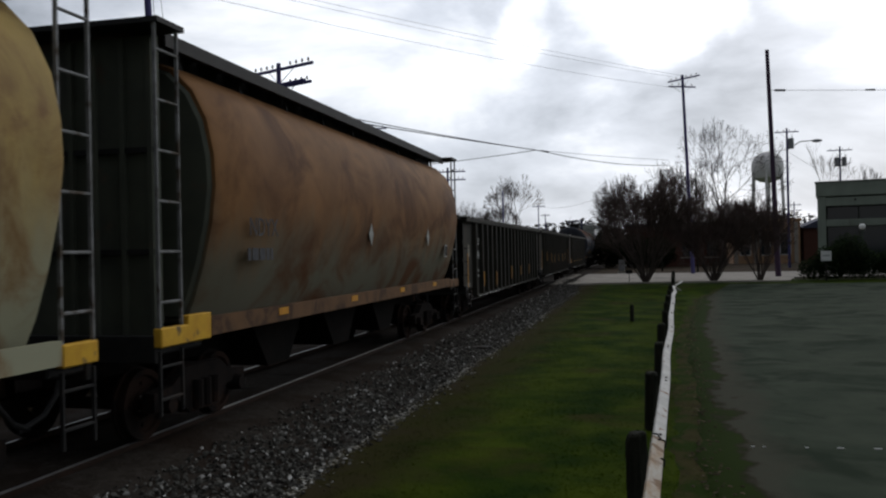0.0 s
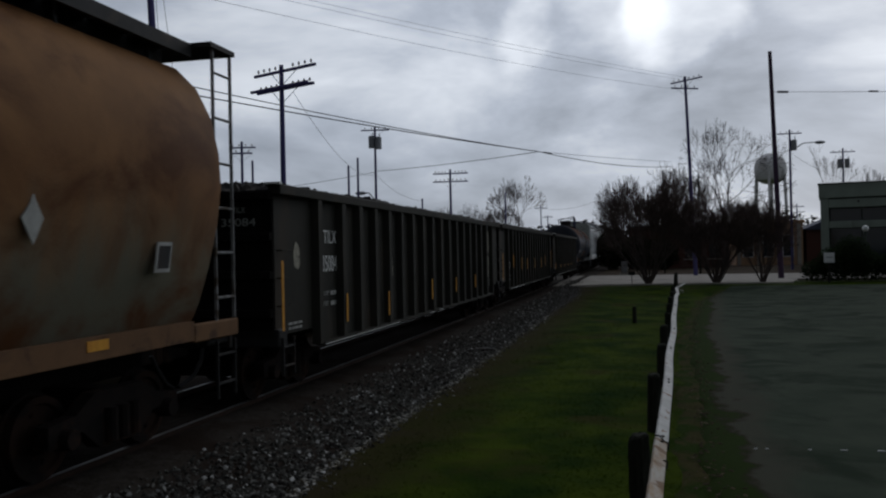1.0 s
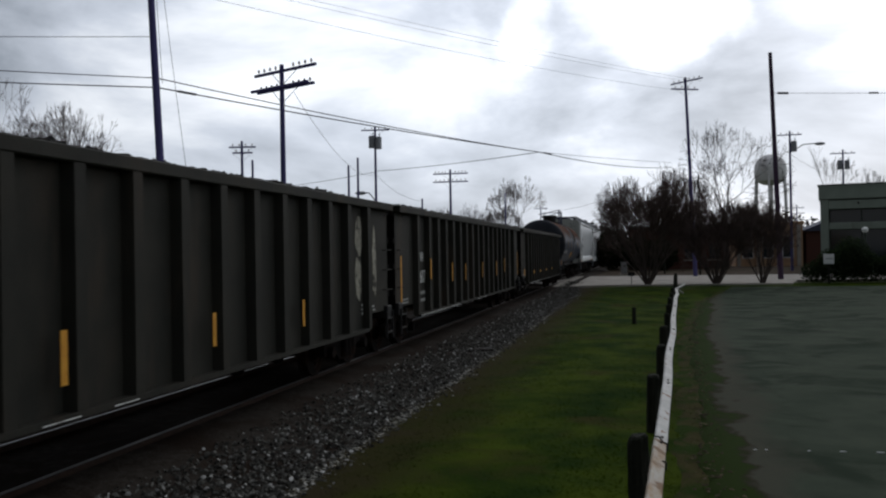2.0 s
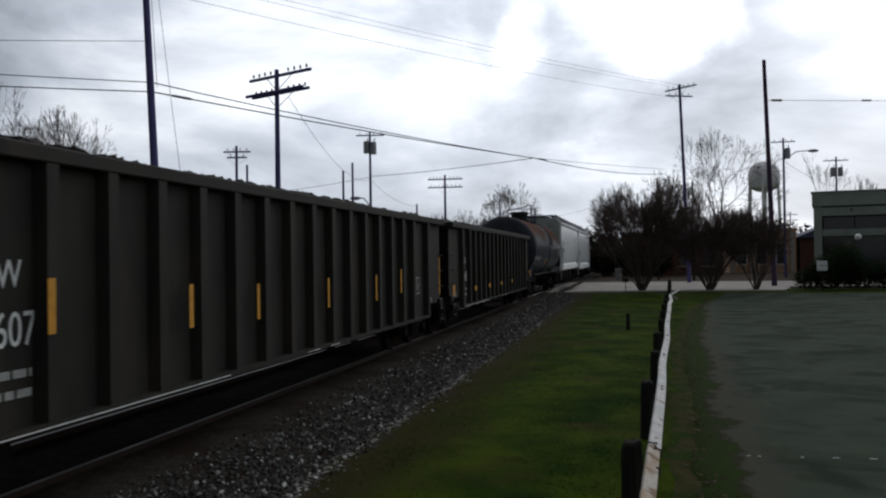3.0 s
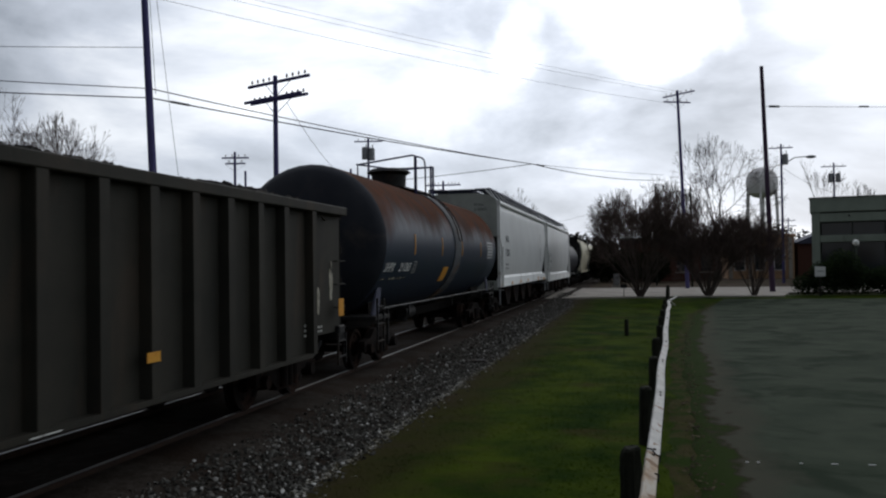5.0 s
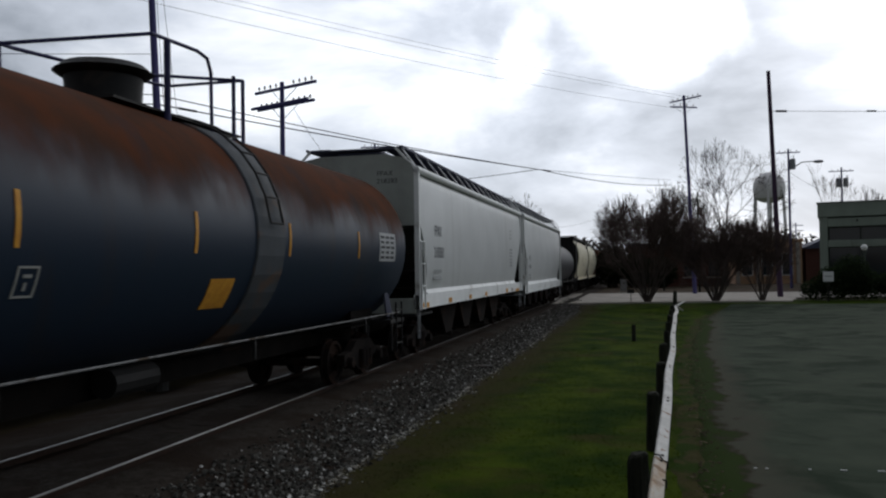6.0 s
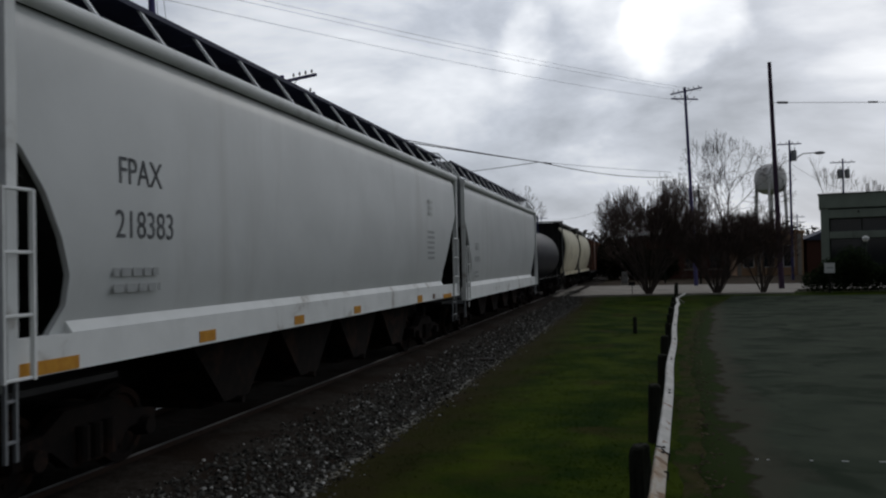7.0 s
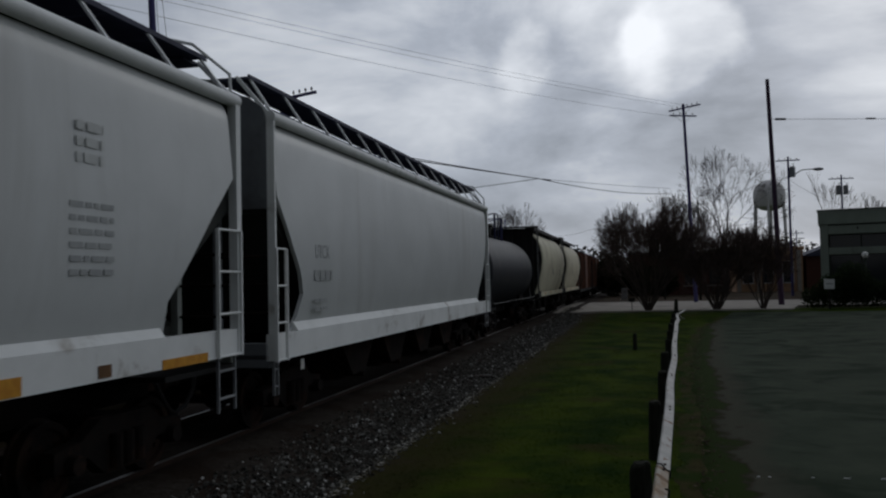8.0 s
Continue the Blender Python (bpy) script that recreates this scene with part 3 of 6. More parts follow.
def scatter(name, material, label, category, verts, faces, places):
    """Many small rigid pieces in one mesh. places: arrays of (x, y, z, size x, size y, size z, turn, tilt)."""
    n, k = len(places), len(verts)
    v = np.array(verts)[None] * places[:, None, 3:6]
    jit = 1.0 + 0.5 * (np.random.rand(n, k, 1) - 0.5)
    v = v * jit
    ct, st = np.cos(places[:, 7])[:, None], np.sin(places[:, 7])[:, None]
    y2, z2 = v[..., 1] * ct - v[..., 2] * st, v[..., 1] * st + v[..., 2] * ct
    ca, sa = np.cos(places[:, 6])[:, None], np.sin(places[:, 6])[:, None]
    x3, y3 = v[..., 0] * ca - y2 * sa, v[..., 0] * sa + y2 * ca
    w = np.stack([x3, y3, z2], -1) + places[:, None, :3]
    f = (np.array(faces)[None] + (np.arange(n) * k)[:, None, None]).reshape(-1, len(faces[0]))
    me = bpy.data.meshes.new(name)
    me.from_pydata(w.reshape(-1, 3).tolist(), [], f.tolist())
    me.materials.append(material)
    return tagged(new(name, me), label, category, kind="stuff")


PEBBLE_V = [(1, 0, 0), (-1, 0, 0), (0, 1, 0), (0, -1, 0), (0, 0, 1), (0, 0, -1), (0.7, 0.7, 0.5), (-0.7, -0.6, 0.5), (0.6, -0.7, -0.4), (-0.6, 0.7, -0.4)]


def hull_faces(pts):
    bm = B()
    vs = [bm.verts.new(p) for p in pts]
    bm.verts.index_update()
    r = bmesh.ops.convex_hull(bm, input=vs)
    out = [[v.index for v in f.verts] for f in bm.faces]
    bm.free()
    return [f for f in out if len(f) == 3]


def make_stones():
    rnd = np.random.RandomState(5)
    n = 38000
    y = 4.5 + 56 * rnd.rand(n) ** 1.5
    k = rnd.rand(n)
    dx = 1.50 + 1.78 * k ** 0.62
    z = np.interp(dx, [1.4, 1.9, 2.4, 2.85, 3.3], [-0.085, -0.17, -0.26, -0.33, -0.37])
    z = z + 0.8 * np.array([rise(v) + 0.30 for v in y]) + 0.005
    s = 0.008 + 0.022 * rnd.rand(n) ** 2.2
    far = rnd.rand(n) < 0.10
    x = TRACK_X + dx
    x[far] += rnd.rand(far.sum()) * 0.5
    pl = np.c_[x, y, z + s * 0.3, s * (1 + 0.6 * rnd.rand(n)), s * (0.8 + 0.6 * rnd.rand(n)), s * (0.6 + 0.5 * rnd.rand(n)), rnd.rand(n) * 6.28, rnd.rand(n) * 1.5]
    scatter("ballast_stones", M_STONE, "loose grey and white crushed stone ballast", "gravel", PEBBLE_V, hull_faces(PEBBLE_V), pl)


def make_grit():
    """Pale stone dust washed out along the foot of the ballast."""
    rnd = np.random.RandomState(15)
    rows = []
    for _ in range(60):
        y0 = 6 + 34 * rnd.rand() ** 1.6
        m = rnd.randint(30, 110)
        rows.append(np.c_[TRACK_X + 3.12 + 0.12 * rnd.randn(m), y0 + 0.45 * rnd.randn(m)])
    p = np.concatenate(rows)
    m = len(p)
    z = np.interp(p[:, 0] - TRACK_X, [2.4, 2.85, 3.3], [-0.28, -0.34, -0.37]) + 0.02
    s = 0.010 + 0.016 * rnd.rand(m)
    scatter("pale_grit", M_GRIT, "pale crushed stone chips along the ballast foot", "gravel", PEBBLE_V, hull_faces(PEBBLE_V),
            np.c_[p, z, s * 1.5, s, s * 0.6, rnd.rand(m) * 6.28, rnd.rand(m) * 0.6])


M_GRIT = island_tones("pale_grit", [(0.0, (0.15, 0.145, 0.12)), (1.0, (0.42, 0.40, 0.35))])


def make_grass():
    rnd = np.random.RandomState(6)
    n = 190000
    y = 5.0 + 50 * rnd.rand(n) ** 1.7
    x = -3.6 + 5.6 * rnd.rand(n)
    keep = np.ones(n, bool)
    edge = np.where(y < 24, 0.72 + (y - 9) * 0.042, 1.35 + (y - 24) * 0.085 + np.maximum(0, y - 40) * 0.12) - 0.05
    keep &= x < edge
    thin = np.array([noise.noise((a * 0.8, b * 0.5, 9.0)) for a, b in zip(x, y)])
    keep &= rnd.rand(n) < np.clip(0.62 + thin * 1.1, 0.06, 1.0)
    keep &= rnd.rand(n) < np.clip((x + 3.75) / 0.9, 0, 1)
    x, y = x[keep], y[keep]
    m = len(x)
    z = np.array([ground_z(a, b) for a, b in zip(x, y)]) - 0.004
    h = 0.012 + 0.035 * rnd.rand(m) ** 1.5
    w = 0.004 + 0.005 * rnd.rand(m)
    blade_v = [(-1, 0, 0), (1, 0, 0), (0.4, 0.7, 0.75), (0.0, 1.6, 1.0)]
    pl = np.c_[x, y, z, w * 1.3, h * 1.0, h * 0.22, rnd.rand(m) * 6.28, rnd.rand(m) * 0.25]
    scatter("grass_tufts", M_GRASS, "short patchy green and straw-coloured winter lawn", "grass", blade_v, [(0, 1, 2), (0, 2, 3)], pl)


def soil_strip(name, label, inner, outer, y0, y1, seed):
    """A ribbon of bare soil with ragged edges, a hair above the lawn."""
    bm = B()
    rows = []
    y = y0
    while y <= y1:
        a = inner(y) + 0.22 * noise.noise((y * 0.8, seed, 0)) + 0.10 * noise.noise((y * 3.1, seed, 1))
        c = outer(y) + 0.22 * noise.noise((y * 0.7, seed, 5)) + 0.10 * noise.noise((y * 2.7, seed, 6))
        rows.append([bm.verts.new((x, y, ground_z(x, y) + lift)) for x, lift in ((a, -0.004), (a + 0.08, 0.006), ((a + c) / 2, 0.008), (c - 0.08, 0.006), (c, -0.004))])
        y += 0.2
    for p, q in zip(rows, rows[1:]):
        for i in range(4):
            bm.faces.new((p[i], p[i + 1], q[i + 1], q[i]))
    tagged(part(name, bm, M_SOIL, smooth=True), label, "soil", kind="structure")


def lot_edge(y):
    return 0.72 + (y - 9) * 0.042 if y < 24 else 1.35 + (y - 24) * 0.085 + max(0, y - 40) * 0.12


make_ground()
soil_strip("soil_by_lot", "bare brown soil along the asphalt edge", lambda y: lot_edge(y) - 0.45, lambda y: lot_edge(y) + 0.15, -30.0, 50.0, 2.0)
make_lot()
make_road()


# ---- fence along the lot ----
def fence_x(y):
    return -0.26 + 0.044 * y


def make_guardrail():
    rail = thing("plank_fence", "low fence of chipped white-painted planks on dark round wooden posts", "fence")
    rnd = random.Random(9)
    joints = [4.3, 7.72, 11.15, 14.9, 18.6, 22.3, 26.0, 29.7, 33.4, 37.1, 38.5]

    def ring(y, dx, dz, w):
        bend = (0.016 + 0.0024 * max(0.0, y - 10)) * noise.noise((y * 0.25, 8.0, 0))
        sag = (0.015 + 0.0016 * max(0.0, y - 10)) * noise.noise((y * 0.5, 1.0, 0))
        tilt = -0.45 + 0.15 * noise.noise((y * 0.4, 5.0, 0))
        c, s = math.cos(tilt), math.sin(tilt)
        chip = 0.006 * noise.noise((y * 9.0, 3.0, dx))
        out = [(-0.050 * w + chip, -0.018), (0.045 * w, -0.018), (0.050 * w, -0.010), (0.050 * w, 0.012), (0.043 * w, 0.019), (-0.043 * w + chip, 0.019), (-0.050 * w + chip, 0.012)]
        return [(fence_x(y) + 0.045 + dx + bend + x * c - z * s, y, 0.44 + dz + sag + x * s + z * c) for x, z in out]

    for k, (a, b) in enumerate(zip(joints, joints[1:])):
        dx, dz, w = rnd.uniform(-0.008, 0.008), rnd.uniform(-0.008, 0.008), rnd.uniform(1.12, 1.26)
        n = max(6, int((b - a) / 0.12))
        part("plank", loft(B(), [ring(a + 0.008 + (b - a - 0.016) * i / n, dx, dz, w) for i in range(n + 1)]), M_PEEL if k == 0 else M_GUARD, rail, "bare peeled plank" if k == 0 else "")
        for y in (a + 0.12, b - 0.12):
            p = ring(y, dx, dz, w)
            q = (Vector(p[4]) + Vector(p[5])) / 2
            part("bolt", tube(B(), q - Vector((0, 0, 0.01)), q + Vector((0.004, 0, 0.012)), 0.014, seg=6), M_RAIL, rail, "rusty bolt head")
    for (x0, y0, z0), (x1, y1, z1), w in (((1.50, 38.5, 0.44), (1.90, 40.1, 0.56), 0.10), ((1.46, 38.2, 0.40), (1.74, 38.9, 0.20), 0.08)):
        bm = bar(B(), (x0, y0, z0), (x1, y1, z1), w, 0.035)
        bmesh.ops.bevel(bm, geom=bm.edges[:], offset=0.006, segments=1, affect="EDGES")
        part("broken_plank", bm, M_GUARD, rail, "loose broken white plank end")
    part("post", loft(B(), [[(1.42 + 0.04 * z + r * math.cos(a * math.tau / 10), 39.3 + r * math.sin(a * math.tau / 10), z) for a in range(10)] for z, r in ((-0.5, 0.10), (0.3, 0.10), (0.95, 0.085), (1.08, 0.05))]),
         M_POST, rail, "tall leaning end post")
    for y in (7.70, 7.05):
        p = [Vector(q) for q in ring(y, 0, 0, 1.16)]
        way = [p[5] + Vector((-0.012, 0.03, 0.006)), p[5] + Vector((0.03, 0.0, 0.008)), p[4] + Vector((-0.02, -0.05, 0.008)), p[4] + Vector((0.012, -0.07, 0.004)), p[2] + Vector((0.012, -0.09, -0.02))]
        bm = B()
        for a, c in zip(way if y > 7.5 else way[2:], way[1:] if y > 7.5 else way[3:]):
            tube(bm, a, c, 0.007, seg=6)
        part("wire_tie", bm, M_BLACK, rail, "dark twisted wire tie")
    rnd = random.Random(3)
    y = 7.9
    while y < 38:
        bm = B()
        x = fence_x(y) - 0.135 + rnd.uniform(-0.02, 0.02)
        hgt = 0.46 + rnd.uniform(-0.05, 0.05)
        lean = rnd.uniform(-0.04, 0.02)
        rings = []
        split = [1 + 0.10 * rnd.uniform(-1, 1) for a in range(14)]
        slope = rnd.uniform(-0.25, 0.25)
        for z, r in ((-0.5, 0.095), (-0.2, 0.100), (0.0, 0.097), (0.12, 0.092), (0.24, 0.094), (hgt - 0.10, 0.090), (hgt - 0.03, 0.086), (hgt, 0.066)):
            ring_pts = []
            for a in range(14):
                rr = r * split[a] * (1 + 0.05 * rnd.uniform(-1, 1))
                px, py = rr * math.cos(a * math.tau / 14), rr * math.sin(a * math.tau / 14)
                worn = (slope * px + rnd.uniform(-0.018, 0.012)) if z > hgt - 0.05 else 0.0
                ring_pts.append((x + lean * z + px, y + py, z + worn))
            rings.append(ring_pts)
        part("post", loft(bm, rings), M_POST, rail)
        y += 3.72


make_guardrail()


def make_low_stub():
    bm = B()
    loft(bm, [[(-0.3 + r * math.cos(a * math.tau / 10), 28.6 + r * math.sin(a * math.tau / 10), z) for a in range(10)] for z, r in ((-0.5, 0.075), (0.0, 0.07), (0.22, 0.066), (0.25, 0.05))])
    tagged(part("stake", bm, M_POST), "short dark weathered wooden stake in the lawn", "stake")
    bm = B()
    rnd = random.Random(2)
    for _ in range(5):
        made = bmesh.ops.create_icosphere(bm, subdivisions=2, radius=1.0)
        bmesh.ops.transform(bm, verts=made["verts"], matrix=Matrix.Translation((-4.0 + rnd.uniform(-0.18, 0.18), 20.6 + rnd.uniform(-0.12, 0.12), -0.27)) @ Matrix.Diagonal((0.16, 0.09, 0.05, 1)))
    tagged(part("scrap_lump", bm, M_BLACK), "dark lump of scrap lying on the ballast edge", "scrap")


make_low_stub()


# ---- poles and cables ----
def pole(name, label, x, y, top, r, lean=(0, 0), material=None, arms=(), base_z=None, group="utility poles", fittings=()):
    """A wooden pole. arms: (height, length, turn in degrees, insulators, double). fittings: 'can' or 'lamp' with their height."""
    z0 = rise(y) - 0.3 if base_z is None else base_z
    ob = thing(name, label, "pole", pose(x, y, 0), group)
    material = material or M_WOODPOLE
    r *= 0.82
    axis = lambda z: (lean[0] * z, lean[1] * z)
    rings = []
    for i in range(7):
        z = z0 + (top - z0) * i / 6
        rr = r * (1.0 - 0.35 * i / 6)
        ax, ay = axis(z)
        rings.append([(ax + rr * math.cos(a * math.tau / 12), ay + rr * math.sin(a * math.tau / 12), z) for a in range(12)])
    part("shaft", loft(B(), rings), material, ob, smooth=True)
    for h, length, turn, n, double in arms:
        ax, ay = axis(h)
        c, s = math.cos(radians(turn)), math.sin(radians(turn))
        for off in ((-0.16, 0.16) if double else (0.14,)):
            px, py = ax - s * off, ay + c * off
            arm = part("crossarm", bar(B(), (px - c * length / 2, py - s * length / 2, h), (px + c * length / 2, py + s * length / 2, h), 0.085, 0.105), material, ob)
        for sgn in (-1, 1):
            part("arm_brace", bar(B(), (ax, ay, h - 0.62), (px + sgn * c * 0.7, py + sgn * s * 0.7, h - 0.06), 0.035, 0.012), M_GREYMETAL, ob)
        for i in range(n):
            k = (i + 0.5) / n - 0.5
            if abs(k) < 0.06:
                continue
            bm = B()
            q = (px + c * length * k * 0.96, py + s * length * k * 0.96, h + 0.065)
            tube(bm, q, (q[0], q[1], q[2] + 0.08), 0.012, seg=6)
            tube(bm, (q[0], q[1], q[2] + 0.06), (q[0], q[1], q[2] + 0.17), 0.05, 0.03, seg=8)
            part("insulator", bm, M_PORCELAIN, ob)
    for kind, h, dx in fittings:
        ax, ay = axis(h)
        if kind == "can":
            bm = B()
            tube(bm, (ax + dx, ay - 0.1, h - 0.5), (ax + dx, ay - 0.1, h + 0.45), 0.27, seg=16)
            tube(bm, (ax + dx, ay - 0.1, h + 0.45), (ax + dx, ay - 0.1, h + 0.52), 0.27, 0.2, seg=16)
            tube(bm, (ax + dx + 0.1, ay - 0.1, h + 0.5), (ax + dx + 0.1, ay - 0.1, h + 0.8), 0.04, seg=8)
            part("transformer", bm, M_GREYMETAL, ob, "grey transformer can")
        elif kind == "lamp":
            bm = B()
            pts = [(ax, ay, h), (ax + dx * 0.5, ay, h + 0.75), (ax + dx, ay, h + 0.8)]
            for a, b in zip(pts, pts[1:]):
                tube(bm, a, b, 0.05, seg=8)
            part("lamp_arm", bm, M_GREYMETAL, ob)
            bm = B()
            made = bmesh.ops.create_uvsphere(bm, u_segments=12, v_segments=8, radius=1.0)
            bmesh.ops.transform(bm, verts=made["verts"], matrix=Matrix.Translation((ax + dx * 1.12, ay, h + 0.76)) @ Matrix.Diagonal((0.5, 0.22, 0.16, 1)))
            part("lamp_head", bm, M_GREYMETAL, ob)
    return ob


def cable(a, b, sag, r=0.018, label="dark overhead utility cable", name="cable", steps_n=24):
    a, b = Vector(a), Vector(b)
    pts = []
    for i in range(steps_n + 1):
        k = i / steps_n
        p = a.lerp(b, k)
        p.z -= sag * 4 * k * (1 - k)
        pts.append(p)
    d = (b - a).normalized()
    side = d.cross(Vector((0, 0, 1))).normalized()
    up = side.cross(d)
    rings = [[p + side * r * math.cos(q * math.tau / 5) + up * r * math.sin(q * math.tau / 5) for q in range(5)] for p in pts]
    return tagged(part(name, loft(B(), rings), M_WIRE), label, "cable", "overhead cables")


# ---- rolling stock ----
# stained end paint, toned dark to hold the shade of the gap between cars
M_ENDGREY = surface("stained_shaded_grey_end", (0.17, 0.18, 0.19), (0.12, 0.125, 0.135), 1.1, 0.7, stain=(0.08, 0.08, 0.08), stain_scale=0.9, stain_at=(0.5, 0.7))
M_GREYINK = surface("worn_grey_lettering", (0.07, 0.072, 0.075), (0.14, 0.145, 0.15), 7.0, 0.7, bump=0.0)
M_PATCH = surface("worn_pale_patch", (0.36, 0.34, 0.27), (0.20, 0.185, 0.145), 9.0, 0.8, bump=0.0, stain=(0.045, 0.042, 0.034), stain_scale=4.0, stain_at=(0.5, 0.6))
# stained end paint, darker than the side sheets to carry the end's shade
M_ENDPALE = surface("stained_shaded_pale_end", (0.36, 0.38, 0.345), (0.29, 0.305, 0.28), 1.1, 0.7, stain=(0.20, 0.19, 0.165), stain_scale=0.9, stain_at=(0.5, 0.75), stain_stretch=(1, 1, 0.4))
# near-black steel: shade under and between the cars put into the colour
M_SHADESTEEL = surface("shade_dark_steel", (0.0065, 0.006, 0.0055), (0.011, 0.009, 0.008), 3.0, 0.9, spec=0.05)
WHEELS = []


def make_truck(car, u, sub=True):
    """A two-axle truck under a car, centred at u."""
    bm = B()
    box(bm, -0.95, 0.95, -0.17, 0.17, 0.48, 0.80, 0.03)
    truck = part("truck", bm, M_STEEL, car, "rust-dusted cast steel truck")
    truck.location = (0, u, 0)
    outline = [(-1.12, 0.36), (-1.12, 0.58), (-0.72, 0.62), (-0.42, 0.80), (0.42, 0.80), (0.72, 0.62), (1.12, 0.58), (1.12, 0.36), (0.98, 0.36), (0.86, 0.46),
               (0.62, 0.44), (0.34, 0.22), (-0.34, 0.22), (-0.62, 0.44), (-0.86, 0.46), (-0.98, 0.36)]
    for sx in (-1, 1):
        bm = prism(B(), outline, sx * 1.02 - 0.08, sx * 1.02 + 0.08)
        side = part("side_frame", bm, M_STEEL, truck)
        for y in (-0.2, 0.0, 0.2):
            part("spring", tube(B(), (sx * 1.13, y, 0.27), (sx * 1.13, y, 0.62), 0.075, seg=10), M_STEEL, truck)
        for y in (-0.88, 0.88):
            part("bearing_cap", tube(B(), (sx * 1.02, y, 0.42), (sx * 1.20, y, 0.42), 0.12, 0.10, seg=12), M_STEEL, truck)
    for y in (-0.88, 0.88):
        bm = B()
        tube(bm, (-1.05, 0, 0), (1.05, 0, 0), 0.075, seg=10)
        axle = part("wheelset", bm, M_STEEL, truck)
        axle.location = (0, y, 0.42)
        for sx in (-1, 1):
            bm = B()
            prof = [(0.455, -0.075), (0.455, -0.045), (0.425, -0.03), (0.42, 0.07), (0.35, 0.07), (0.33, 0.03), (0.17, 0.02), (0.15, 0.07), (0.0, 0.07), (0.0, -0.06), (0.15, -0.06),
                    (0.17, -0.03), (0.33, -0.02), (0.35, -0.075)]
            rings = [[(sx * (0.755 + o), r * math.cos(a * math.tau / 24), r * math.sin(a * math.tau / 24)) for a in range(24)] for r, o in prof if r > 0]
            loft(bm, rings + [rings[0]], cap=False)
            for a in range(4):      # plate openings worn bright, so that the turning shows
                q = a * math.tau / 4
                tube(bm, (sx * 0.78, 0.25 * math.cos(q), 0.25 * math.sin(q)), (sx * 0.80, 0.25 * math.cos(q), 0.25 * math.sin(q)), 0.03, seg=6)
            part("wheel", bm, M_STEEL, axle)
        WHEELS.append(axle)
    return truck


def make_couplers(car, L):
    for y, d in ((0.0, -1), (L, 1)):
        bm = B()
        box(bm, -0.12, 0.12, min(y, y + d * 0.5), max(y, y + d * 0.5), 0.74, 0.96, 0.02)
        box(bm, -0.17, 0.15, min(y + d * 0.42, y + d * 0.64), max(y + d * 0.42, y + d * 0.64), 0.70, 1.0, 0.04)
        part("coupler", bm, M_STEEL, car, "rusty cast coupler")
        pts = [(0.35, y, 0.9), (0.38, y + d * 0.12, 0.68), (0.37, y + d * 0.3, 0.50), (0.3, y + d * 0.6, 0.38)]
        part("air_hose", bent(B(), pts, 0.03), M_BLACK, car)


def ladder(car, y0, y1, x, z0, z1, rungs, material, name="ladder", r=0.018):
    """Two stiles and their rungs, each a part of the car."""
    for y in (y0, y1):
        part(name + "_stile", bar(B(), (x, y, z0), (x, y, z1), 0.036, 0.026), material, car)
    for i in range(rungs):
        z = z0 + (z1 - z0) * (i + 0.5) / rungs
        part(name + "_rung", tube(B(), (x, y0, z), (x, y1, z), r, seg=6), material, car)


def new_car(name, label, L, s0, trucks, group="freight cars"):
    car = thing(name, label, "freight car", pose(TRACK_X, s0, 0), group)
    CARS.append((car, s0))
    for u in trucks:
        make_truck(car, u)
    make_couplers(car, L)
    return car


CARS = []


def chute_outline(u, w_top, w_low, z_top, z_low):
    return [(u - w_top / 2, z_top), (u + w_top / 2, z_top), (u + w_low / 2, z_low), (u - w_low / 2, z_low)]


